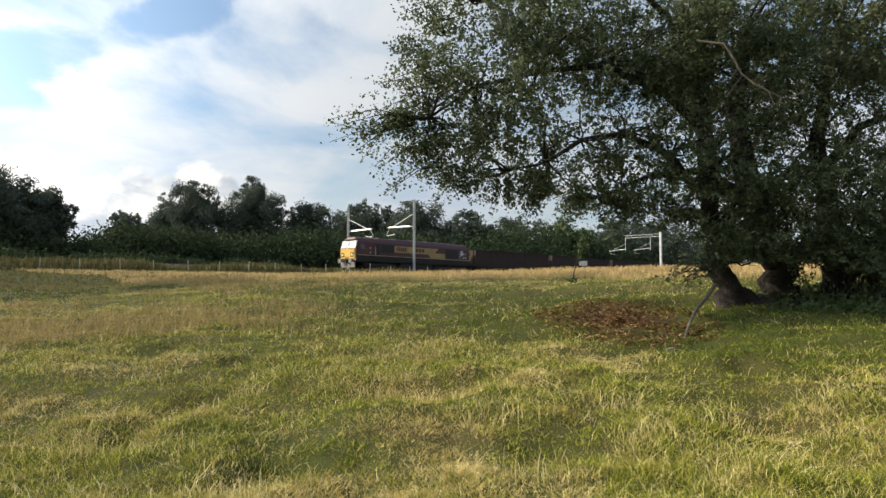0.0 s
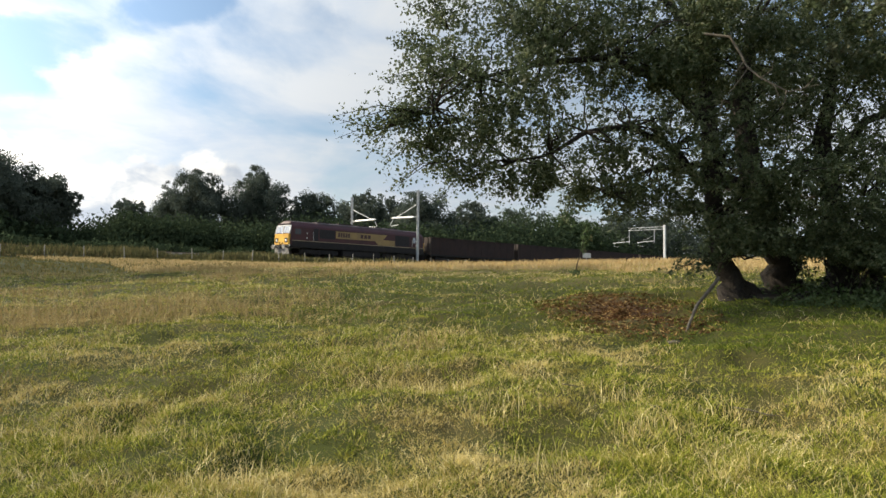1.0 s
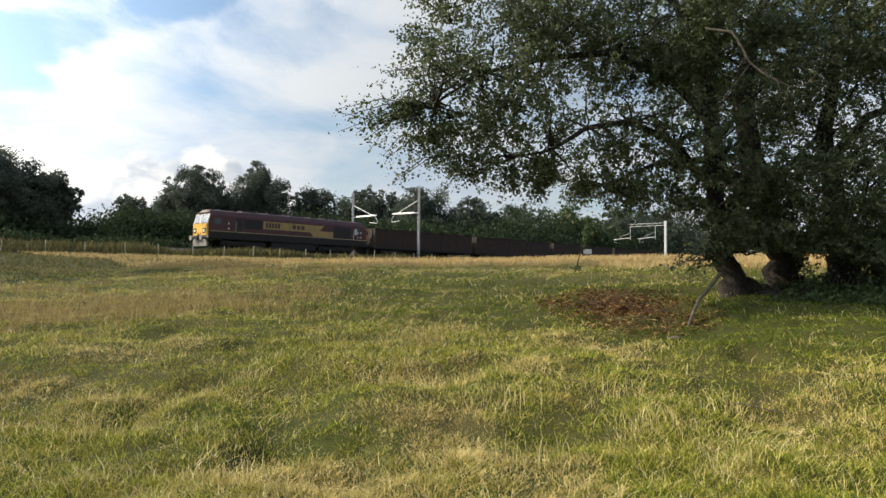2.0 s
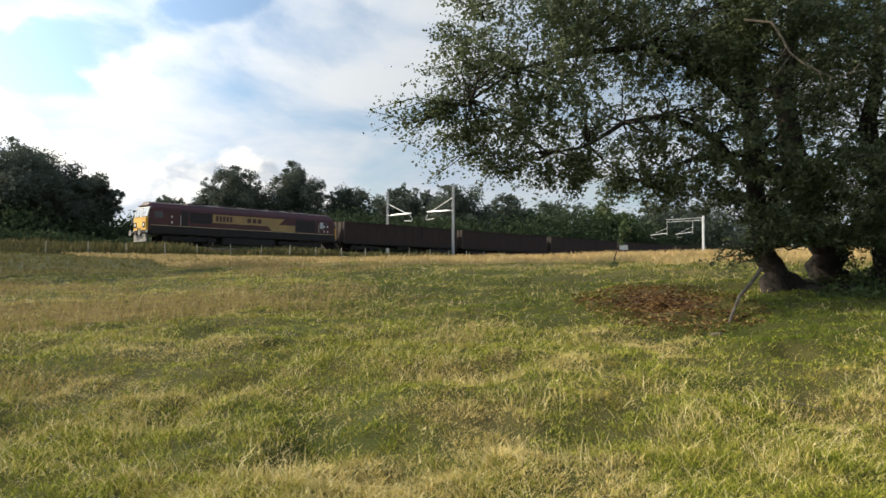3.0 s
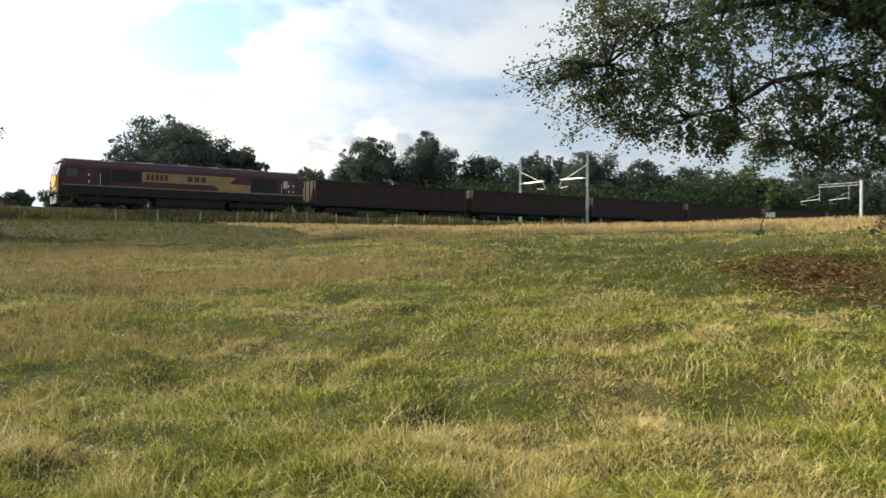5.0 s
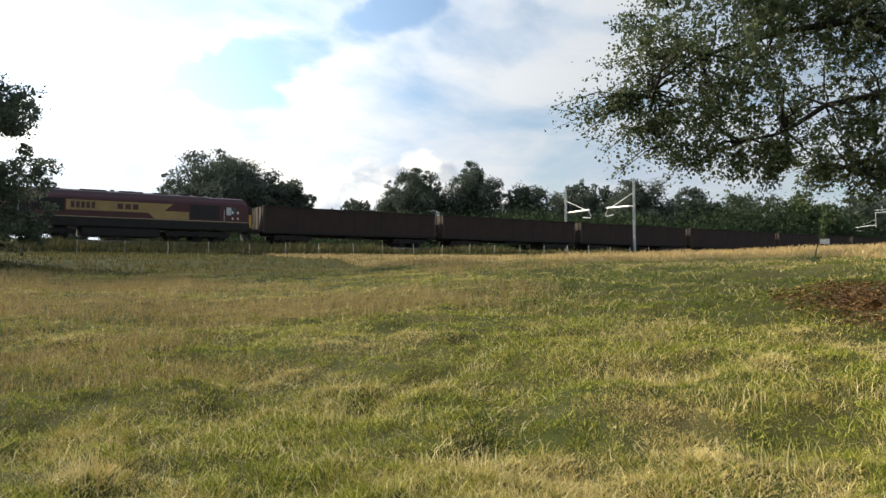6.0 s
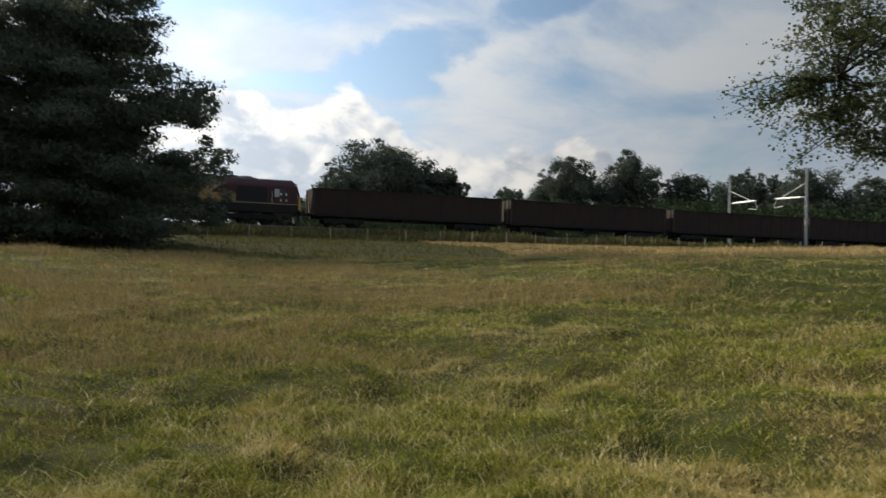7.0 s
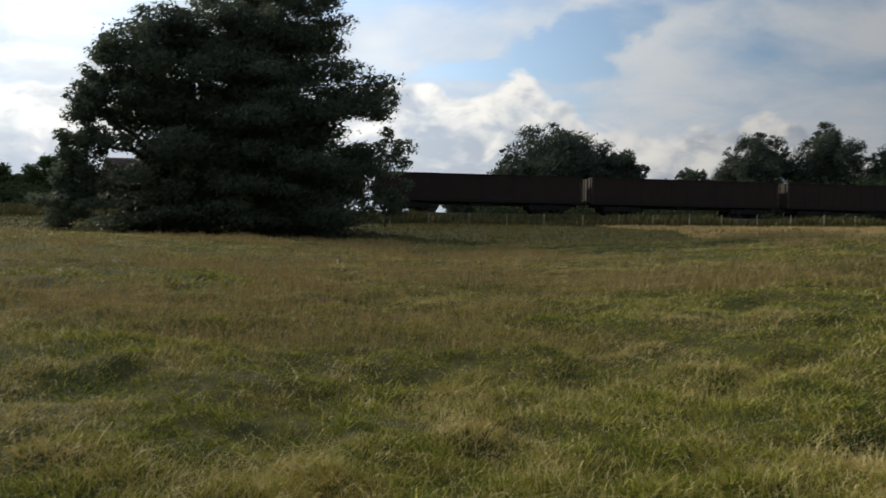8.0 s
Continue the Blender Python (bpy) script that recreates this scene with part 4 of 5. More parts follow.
scrub(-11, 4, 125, 138, 8.5, 3, 24000)
scrub(3, 13, 142, 190, 11, 4, 22000)
scrub(12.5, 24, 188, 320, 16, 5, 14000)
scrub(-78, -60, 110, 118, 5.0, 6, 13500)

# the two dark trees that stand together beyond the near rise
def lateral(d, dz, rx, rz, deep=0.0, az=-52):
    """A crown mass d metres to the right of the foot as seen from the field's middle."""
    c, q = math.cos(radians(az)), -math.sin(radians(az))
    f = 1.14
    return (f * (d * c - deep * q), f * (d * q + deep * c), f * dz, f * rx, f * rx * 0.9, f * rz)


TX, TY = bearing(-51.9, 46)
make_tree("tall_dark_tree", "tall dark tree with a dense tapering crown beyond the rise", "tree", TX, TY, 4.0, 0.45,
          [lateral(0.15, dz, np.interp(dz, (0.7, 2.2, 4.4, 6.1, 7.5, 8.8, 10.5, 11.8, 13.5, 15.4, 17.5, 19.5), (5.7, 6.0, 6.5, 6.1, 5.4, 4.6, 3.95, 3.7, 3.1, 2.3, 1.3, 0.5)), 2.1, 0.5 * math.sin(dz * 4)) for dz in np.arange(0.8, 18.9, 0.95)] + [
           lateral(6.0, 4.6, 1.5, 1.3), lateral(5.2, 7.2, 1.3, 1.1), lateral(5.6, 2.0, 1.6, 1.5), lateral(-4.8, 1.8, 2.4, 1.6), lateral(-4.0, 7.2, 2.4, 2.6), lateral(-3.0, 10.2, 2.0, 2.0)], 0.15, 200000, LEAF_DARK, 31, 40, "trees in the field", lump_size=0.25)
TX, TY = bearing(-59.6, 45)
make_tree("broad_dark_tree", "broad dark-leaved tree standing against the taller tree", "tree", TX, TY, 3.0, 0.4,
          [lateral(0, 0.9, 4.4, 1.2, az=-60), lateral(0, 1.8, 4.0, 2.2, az=-60), lateral(0.2, 4.6, 4.3, 2.4, az=-60), lateral(0.4, 7.6, 3.8, 2.4, az=-60), lateral(0.6, 9.6, 2.5, 1.6, az=-60), lateral(3.2, 8.5, 2.4, 2.4, az=-60), lateral(-3.7, 2.9, 1.5, 1.4, az=-60), lateral(-4.0, 1.2, 1.7, 1.2, az=-60), lateral(-3.3, 6.2, 1.3, 1.2, az=-60), lateral(-3.2, 4.0, 1.5, 1.3, az=-60), lateral(-2.5, 5.6, 1.8, 1.9, az=-60), lateral(-1.9, 7.8, 1.8, 1.6, az=-60), lateral(2.6, 5, 3.0, 3.0, az=-60)],
          0.15, 130000, LEAF_DARK, 32, 34, "trees in the field", lump_size=0.32)


# ---- the near hawthorn ----
SWAY = (2.0, 13.4, 4.4)          # where the outer bough bends


def make_hawthorn():
    rng = np.random.default_rng(77)
    t = empty("hawthorn_tree")
    tagged(t, "old many-stemmed hawthorn with a spreading small-leaved crown", "tree", group="trees in the field")
    cs, rs, hubs, sp, twigs = [], [], [], [], []

    def mass(x, y, z, rx, ry, rz, weight):
        """A part of the crown, broken up into small clumps."""
        c, R3 = np.array((x, y, z)), np.array((rx, ry, rz))
        for _ in range(int(22 * weight) + 4):
            v = rng.normal(size=3)
            v /= np.linalg.norm(v)
            cs.append(c + v * R3 * rng.uniform(0.2, 1.0))
            rs.append(np.maximum(R3 * rng.uniform(0.13, 0.30), 0.12))

    def spray(a, b, leaves=110):
        """Trailing twigs strung with leaves."""
        A, B = Vector(a), Vector(b)
        bm = bmesh.new()
        for j in range(3):
            e = B + Vector(rng.normal(size=3)) * 0.14
            mid = A.lerp(e, 0.5) + Vector((0, 0, 0.12)) + Vector(rng.normal(size=3)) * 0.1
            add_tube(bm, [A, mid, e], [0.012, 0.008, 0.003], 5)
            for _ in range(leaves):
                q = rng.uniform(0.05, 1.0)
                sp.append((A.lerp(mid, q * 2) if q < 0.5 else mid.lerp(e, q * 2 - 1)) + Vector(rng.normal(size=3)) * 0.075)
        twigs.append((bm, B.x))

    def stem(pts, rad):
        P = [Vector(q) for q in pts]
        hubs.extend(P[2:])
        ground = land_z(P[0].x, P[0].y)
        if P[0].z < ground + 0.4:
            P[0].z = ground - 0.1
        fine, fr = [], []
        for i in range(len(P) - 1):
            for j in range(3):
                q = j / 3
                fine.append(P[i].lerp(P[i + 1], q) + (Vector(rng.normal(size=3)) * rad[i] * 0.12 if i + j else Vector()))
                fr.append(rad[i] * (1 - q) + rad[i + 1] * q)
        part("stem", tube(fine + [P[-1]], fr + [rad[-1]], 10), BARK, t, smooth=True)

    def dead(pts, rad):
        part("dead_branch", tube(pts, rad, 6), DEADWOOD, t, "bare grey dead branch")

    mass(-0.6, 12.0, 4.25, 0.39, 0.5, 0.19, 0.25)
    mass(0.41, 12.3, 4.89, 0.80, 1.2, 0.98, 1.6)
    mass(1.35, 12.8, 4.75, 0.92, 1.4, 1.01, 1.7)
    mass(0.6, 12.6, 3.97, 0.82, 1.0, 0.64, 1.5)
    mass(1.74, 13.0, 6.11, 1.03, 1.3, 0.84, 1.4)
    mass(2.71, 13.6, 3.97, 0.98, 1.0, 0.44, 1.2)
    mass(4.91, 13.2, 2.47, 0.43, 0.5, 0.38, 0.9)
    mass(4.91, 13.2, 4.19, 0.76, 0.6, 0.76, 1.0)
    mass(3.82, 13.4, 5.48, 0.87, 0.9, 1.06, 1.2)
    mass(-0.08, 12.2, 5.13, 0.66, 1.0, 0.84, 1.0)
    mass(-0.08, 12.4, 3.94, 0.54, 0.9, 0.54, 0.8)
    mass(0.78, 12.6, 4.52, 1.00, 1.4, 1.09, 1.6)
    mass(0.15, 12.6, 6.24, 0.64, 1.0, 0.64, 0.8)
    mass(1.09, 13.0, 5.93, 1.12, 1.5, 1.12, 1.5)
    mass(0.7, 12.8, 3.51, 0.83, 1.0, 0.37, 0.9)
    mass(1.77, 13.2, 4.19, 0.86, 1.3, 0.71, 1.0)
    mass(2.18, 13.4, 5.48, 1.26, 1.7, 1.26, 1.8)
    mass(2.12, 13.6, 7.3, 1.67, 1.8, 1.18, 1.6)
    mass(3.49, 14.0, 6.26, 1.51, 1.8, 1.51, 1.9)
    mass(3.19, 14.0, 4.85, 1.21, 1.4, 0.61, 1.6)
    mass(3.03, 14.2, 3.41, 1.33, 1.2, 0.39, 1.5)
    mass(4.17, 14.6, 3.94, 0.84, 1.4, 0.47, 0.9)
    mass(5.04, 15.0, 5.84, 1.62, 2.0, 1.62, 1.8)
    mass(4.95, 14.0, 2.78, 0.50, 0.9, 0.45, 0.9)
    mass(6.33, 15.0, 6.6, 1.62, 2.2, 1.51, 1.8)
    mass(6.75, 15.2, 4.8, 1.53, 2.0, 0.99, 1.4)
    mass(7.48, 14.5, 5.7, 1.57, 2.2, 1.67, 1.9)
    mass(5.79, 14.2, 3.05, 1.13, 1.2, 0.77, 1.6)
    mass(6.92, 13.8, 2.81, 1.29, 1.4, 0.90, 2.0)
    mass(8.23, 14.0, 4.04, 1.31, 2.0, 1.51, 1.9)
    mass(7.9, 13.6, 2.3, 1.08, 1.3, 0.64, 1.4)
    mass(4.87, 14.5, 8.42, 2.30, 2.4, 1.36, 1.4)
    mass(7.48, 14.5, 8.31, 2.30, 2.4, 1.36, 1.4)
    mass(9.57, 14.5, 6.43, 1.67, 2.4, 2.09, 1.6)
    mass(9.44, 14.0, 3.03, 1.41, 1.8, 1.41, 1.4)
    mass(4.23, 13.0, 4.33, 0.66, 0.6, 0.84, 0.9)
    mass(4.8, 12.9, 3.47, 0.84, 0.6, 0.74, 1.2)
    mass(5.73, 12.9, 3.47, 0.84, 0.7, 0.84, 1.3)
    mass(6.55, 12.7, 3.63, 0.92, 0.8, 1.01, 1.3)
    mass(5.21, 13.0, 4.99, 0.94, 0.7, 0.94, 1.1)
    mass(4.37, 13.0, 6.02, 0.84, 0.7, 0.94, 1.1)
    mass(6.38, 12.9, 5.89, 1.12, 0.8, 1.12, 1.2)
    mass(6.97, 12.8, 2.54, 0.83, 0.6, 0.65, 1.1)
    mass(6.05, 13.2, 2.28, 0.76, 0.5, 0.38, 0.6)
    mass(5.27, 13.4, 2.39, 0.68, 0.5, 0.34, 0.6)
    mass(4.36, 13.4, 3.45, 0.48, 0.6, 0.53, 0.7)
    mass(3.69, 13.6, 4.26, 0.49, 0.8, 0.39, 0.4)
    mass(5.6, 16.2, 3.6, 1.4, 0.8, 1.3, 1.6)
    mass(7.4, 16.4, 3.4, 1.5, 0.8, 1.4, 1.7)
    mass(9.2, 16.2, 3.3, 1.4, 0.8, 1.4, 1.6)
    mass(6.6, 16.4, 5.8, 1.8, 0.8, 1.4, 1.6)
    mass(8.6, 15.4, 2.3, 1.3, 0.6, 0.6, 1.0)
    mass(3.64, 13.8, 3.29, 0.75, 0.9, 0.36, 1.3)
    mass(1.65, 13.0, 3.44, 0.56, 0.9, 0.30, 0.9)
    mass(3.29, 13.6, 3.92, 0.78, 0.9, 0.39, 1.0)
    mass(2.71, 13.6, 3.38, 0.78, 0.8, 0.33, 1.0)
    mass(3.26, 13.8, 3.00, 0.70, 0.8, 0.22, 0.9)
    mass(4.14, 13.6, 3.09, 0.48, 0.6, 0.38, 1.0)
    mass(4.83, 13.2, 2.46, 0.66, 0.6, 0.40, 1.6)
    mass(5.78, 13.2, 2.36, 0.72, 0.6, 0.40, 1.5)
    mass(6.73, 13.2, 2.26, 0.72, 0.6, 0.45, 1.6)
    mass(5.21, 13.2, 3.00, 0.80, 0.6, 0.42, 1.2)
    mass(7.60, 13.2, 1.95, 0.60, 0.5, 0.40, 1.0)
    stem([(5.07, 13.9, 1.22), (5.05, 13.9, 1.72), (4.89, 13.9, 2.12), (4.82, 14.0, 2.83), (4.79, 14.1, 3.86), (4.78, 14.3, 5.74), (4.73, 14.4, 7.64)], [0.28, 0.2, 0.18, 0.16, 0.15, 0.13, 0.08])
    stem([(5.99, 14.3, 1.25), (5.54, 14.2, 1.4), (5.13, 14.0, 1.67), (4.93, 13.9, 2.12)], [0.28, 0.22, 0.17, 0.12])
    stem([(5.35, 13.9, 1.15), (6.1, 13.75, 1.27), (7.0, 13.7, 1.30), (7.9, 13.8, 1.34), (8.8, 14.2, 1.20)], [0.2, 0.26, 0.3, 0.26, 0.16])
    stem([(6.32, 14.6, 1.26), (6.22, 14.6, 2.04), (5.96, 14.6, 2.68), (5.73, 14.7, 3.64), (5.61, 14.8, 5.04), (5.9, 15, 6.81)], [0.36, 0.29, 0.26, 0.24, 0.18, 0.1])
    stem([(7.32, 14.6, 1.29), (7.38, 14.6, 2.15), (7.27, 14.7, 3.11), (7.16, 14.8, 4.5), (7.52, 15, 6.38)], [0.34, 0.26, 0.2, 0.15, 0.08])
    stem([(7.72, 14.2, 1.47), (7.79, 14.2, 1.93), (7.94, 14.2, 2.44), (8.15, 14.3, 3.27)], [0.13, 0.11, 0.1, 0.06])
    stem([(7.79, 14.2, 1.95), (7.74, 14.3, 2.34), (7.74, 14.4, 2.87)], [0.08, 0.07, 0.05])
    stem([(5.64, 14.6, 3.52), (4.6, 14.3, 3.58), (4.1, 14.0, 4.09), (3.22, 13.7, 4.43), (2.38, 13.4, 4.27), (1.76, 13.1, 3.83), (1.07, 12.8, 3.64)], [0.11, 0.085, 0.07, 0.058, 0.045, 0.03, 0.012])
    stem([(4.82, 14.2, 4.59), (3.97, 13.9, 5.23), (2.86, 13.4, 5.58), (1.65, 13.0, 5.36), (0.5, 12.5, 4.95), (-0.21, 12.0, 4.33)], [0.09, 0.08, 0.06, 0.045, 0.03, 0.012])
    stem([(5.43, 14.6, 3.62), (4.63, 14.4, 3.91), (3.75, 14.2, 3.77), (2.78, 14, 3.34)], [0.08, 0.06, 0.04, 0.015])
    stem([(4.75, 14.3, 6.16), (3.67, 13.9, 7.03), (2.09, 13.4, 7.22), (0.71, 12.9, 6.54)], [0.08, 0.06, 0.04, 0.015])
    stem([(7.21, 14.8, 3.97), (7.8, 14.5, 4.76), (8.82, 14.3, 5.13)], [0.11, 0.08, 0.04])
    spray((-0.21, 12.0, 4.33), (-1.66, 11.6, 3.87))
    spray((-0.21, 12.0, 4.25), (-1.44, 11.5, 4.16))
    spray((-0.38, 12.0, 4.16), (-1.28, 11.7, 3.73))
    spray((-0.04, 12.2, 4.86), (-0.85, 11.9, 4.78))
    spray((-0.21, 12.2, 5.22), (-0.73, 12.0, 5.46))
    spray((0.05, 12.4, 5.72), (-0.51, 12.1, 6.06))
    spray((-0.12, 12.3, 3.74), (-0.84, 12.1, 3.53))
    spray((0.05, 12.4, 3.58), (-0.69, 12.1, 3.14))
    spray((0.6, 12.6, 3.34), (0.05, 12.4, 3.04))
    spray((1.07, 12.8, 3.37), (0.88, 12.7, 2.94))
    spray((1.65, 13.0, 3.68), (1.5, 12.9, 2.99))
    spray((2.48, 14.0, 3.34), (2.0, 13.8, 2.89))
    spray((4.62, 13.4, 2.02), (3.64, 13.0, 1.93), 45)
    spray((4.62, 13.4, 1.96), (3.76, 13.0, 1.8), 45)
    spray((4.69, 13.4, 2.1), (4.13, 13.0, 1.88), 45)
    spray((6.72, 13.4, 2.29), (7.08, 13.0, 1.43))
    spray((6.13, 13.8, 2.22), (6.38, 13.5, 1.52))
    spray((2.71, 13.6, 4.26), (3.1, 13.6, 3.77))
    spray((3.59, 13.6, 4.36), (3.88, 13.6, 3.77))
    spray((0.14, 12.2, 4.16), (-0.73, 12.0, 3.95))
    spray((-0.04, 12.2, 4.6), (-0.81, 12.0, 4.46))
    dead([(4.05, 12.2, 5.61), (4.38, 12.0, 5.5), (4.52, 11.95, 5.22), (4.6, 11.9, 5.0), (4.77, 11.8, 4.8), (5.15, 11.7, 4.56), (5.57, 11.6, 4.66)], [0.02, 0.021, 0.02, 0.018, 0.015, 0.011, 0.004])
    for pts in (((4.77, 11.8, 4.8), (4.90, 11.7, 4.90), (4.93, 11.7, 5.05)), ((5.11, 11.7, 4.58), (5.09, 11.7, 4.42), (5.02, 11.7, 4.27)), ((4.6, 11.9, 4.95), (4.38, 11.9, 4.66), (4.21, 11.9, 4.44), (4.17, 11.9, 4.1)),
                ((4.56, 11.9, 5.1), (4.42, 11.9, 4.9), (4.30, 11.9, 4.86)), ((5.30, 11.7, 4.60), (5.42, 11.65, 4.48)), ((4.95, 11.75, 4.68), (5.0, 11.7, 4.5), (4.94, 11.7, 4.38)), ((5.36, 11.65, 4.61), (5.5, 11.6, 4.76))):
        dead(pts, [0.009 - 0.006 * i / (len(pts) - 1) for i in range(len(pts))])
    P = [Vector((4.52, 13.0, 1.77)), Vector((4.11, 12.3, 1.54)), Vector((3.74, 11.7, 1.34)), Vector((3.44, 11.1, 1.09)), Vector((3.28, 10.7, 0.89))]
    P[-1].z = land_z(P[-1].x, P[-1].y)
    part("drooping_branch", tube(P, [0.032, 0.028, 0.025, 0.022, 0.018], 8), DEADWOOD, t, "bare branch bent down to the ground")
    # leaves strung along drooping twigs that leave each clump outwards from the stems
    ca, ra = np.array(cs), np.array(rs).mean(axis=1)
    strands = np.where(ca[:, 2] > 5.2, np.interp(ca[:, 0], (0.8, 2.2, 3.4, 5.5), (4, 8, 11, 14)), np.interp(ca[:, 0], (1.0, 2.0, 4.8, 6.0), (4, 2.4, 2.2, 5)))
    strands = (strands + rng.uniform(-1.3, 1.3, len(ca))).round().clip(0).astype(int)
    per = 19
    c0 = np.repeat(ca, strands, 0)
    c0 += rng.normal(size=c0.shape) * np.repeat(ra, strands)[:, None] * 0.45
    away = c0 - np.array((5.6, 14.6, 0.0))
    away[:, 2] = 0
    away /= np.linalg.norm(away, axis=1, keepdims=True) + 0.6
    way = away * 0.8 + rng.normal(size=c0.shape) * 0.6 + np.array((0, 0, -0.05))
    long = np.repeat(np.clip(ra, 0.12, 0.4), strands) * rng.uniform(0.9, 2.3, len(c0))
    k = rng.uniform(0, 1, (len(c0), per, 1))
    p = c0[:, None] + way[:, None] * long[:, None, None] * k - np.array((0, 0, 0.3)) * long[:, None, None] * k * k + rng.normal(size=(len(c0), per, 3)) * 0.032
    p = p.reshape(-1, 3)
    p = p[p[:, 2] > land(p[:, 0], p[:, 1]) + np.interp(p[:, 0], (4.4, 4.8, 6.2, 7.2), (0.3, 0.85, 0.8, 0.5))]
    p = np.concatenate([p, np.array(sp)])
    out = p[:, 0] < 1.0
    v, f = leaves(rng, p[~out], 0.06)
    crown = new("crown", quick_mesh("crown", v, f, [LEAF_THORN]))
    crown.parent = t
    tagged(crown, "small grey-green leaves", kind="stuff")
    v, f = leaves(rng, p[out] - np.array(SWAY), 0.056, True)
    bough = new("outer_bough", quick_mesh("outer_bough", v, f, [LEAF_THORN]))
    bough.parent = t
    bough.matrix_basis = pose(*SWAY)
    tagged(bough, "outer leaves stirred by the wind", kind="stuff")
    for bm, tip in twigs:
        if tip < 0.9:
            bmesh.ops.translate(bm, verts=bm.verts, vec=-Vector(SWAY))
        part("twig", bm, BARK, bough if tip < 0.9 else t)
    for i in range(0, len(cs), 5):
        c = Vector(cs[i])
        hub = min(hubs, key=lambda h: (h - c).length)
        bm = bmesh.new()
        limbs(bm, rng, hub, [c], 0.018 + 0.006 * (c - hub).length, 5, 0.08)
        part("branch", bm, BARK, t, smooth=True)
    return bough


BOUGH = make_hawthorn()


# ---- growth on the railway bank ----
def bank_growth():
    rng = np.random.default_rng(9)

    def strip(n, u0, u1, w0, w1, h0, h1, width, mat, name, label):
        u, w = rng.uniform(u0, u1, n), rng.uniform(w0, w1, n)
        px = -NEAR[0] * LINE - TRAVEL[0] * u + NEAR[0] * w
        py = -NEAR[1] * LINE - TRAVEL[1] * u + NEAR[1] * w
        pz = land(px, py)
        h = rng.uniform(h0, h1, n) * (0.75 + 0.35 * bumps(u, w, 3.5, 8))
        a = rng.uniform(0, 2 * np.pi, n)
        side = np.stack([np.cos(a), np.sin(a), 0 * a], -1) * width
        lean = rng.normal(0, 0.25, (n, 2)) * h[:, None]
        b = np.stack([px, py, pz - 0.02], -1)
        tip = b + np.stack([lean[:, 0], lean[:, 1], h], -1)
        mid = b * 0.45 + tip * 0.55
        v = np.stack([b, mid + side, tip, mid - side], 1).reshape(-1, 3)
        tagged(new(name, quick_mesh(name, v, np.arange(4 * n).reshape(n, 4), [mat])), label, "rough growth", kind="stuff")
    strip(36000, -45, 200, 2.4, 8.3, 0.45, 1.0, 0.06, BANKGREEN, "bank_growth", "dark rough grass and weeds on the railway bank")
    strip(70000, -50, 120, 7.6, 25, 0.10, 0.26, 0.034, FENCEGREEN, "fence_growth", "rough grass along the foot of the fence")
    # low bushes along the far side, with one gap
    for u0, u1 in ((-60, -16), (16, 60)):
        u = rng.uniform(u0, u1, 60)
        cs, rs = [], []
        for q in u:
            x, y = on_line(q, rng.uniform(-10.5, -8))
            h = rng.uniform(1.2, 2.3)
            cs.append((x, y, land_z(x, y) + h * 0.45))
            rs.append((h, h, h * 0.55))
        v, f = leaves(rng, leaf_cloud(rng, cs, rs, 15000), 0.3)
        tagged(new("lineside_bushes", quick_mesh("lineside_bushes", v, f, [LEAF_HEDGE])), "low dark bushes along the far side of the tracks", "bushes", kind="stuff")


bank_growth()


def undergrowth():
    """Nettles and low leaves round the hawthorn's stems."""
    rng = np.random.default_rng(12)
    n = 26000
    x, y = rng.uniform(3.9, 12, n), rng.uniform(11.2, 17, n)
    edge = 1 - ((x - 8.7) / 3.7) ** 2 - ((y - 13.9) / 2.5) ** 2 + 0.35 * bumps(x, y, 0.8, 4)
    ok = edge > 0
    x, y, e = x[ok], y[ok], edge[ok]
    z = land(x, y) + rng.uniform(0, 1, len(x)) * (0.12 + 0.42 * np.clip(e, 0, 0.8)) * (0.7 + 0.5 * bumps(x, y, 0.5, 5))
    v, f = leaves(rng, np.stack([x, y, z], -1), 0.065)
    tagged(new("nettle_patch", quick_mesh("nettle_patch", v, f, [LEAF_WEED])), "low green nettles and weeds round the hawthorn's foot", "weeds", kind="stuff")


undergrowth()


def litter():
    """Straw scraps and dead leaves strewn over the bare soil."""
    rng = np.random.default_rng(21)
    n = 8000
    q, a = rng.uniform(0, 1.25, n) ** 0.8, rng.uniform(0, 2 * np.pi, n)
    x, y = SOIL[0] + q * SOIL_SIZE[0] * np.cos(a), SOIL[1] + q * SOIL_SIZE[1] * np.sin(a)
    d = rng.uniform(0, np.pi, n)
    ln, wd = rng.uniform(0.01, 0.055, n), rng.uniform(0.004, 0.012, n)
    u = np.stack([np.cos(d) * ln, np.sin(d) * ln, rng.normal(0, 0.012, n)], -1)
    w = np.stack([-np.sin(d) * wd, np.cos(d) * wd, rng.normal(0, 0.006, n)], -1)
    c = np.stack([x, y, turf(x, y) + rng.uniform(0.008, 0.035, n)], -1)
    v = np.stack([c - u, c + w, c + u, c - w], 1).reshape(-1, 3)
    tagged(new("soil_litter", quick_mesh("soil_litter", v, np.arange(4 * n).reshape(n, 4), [LITTER])), "brown and straw-coloured litter on trampled bare soil", "litter", kind="stuff")


litter()


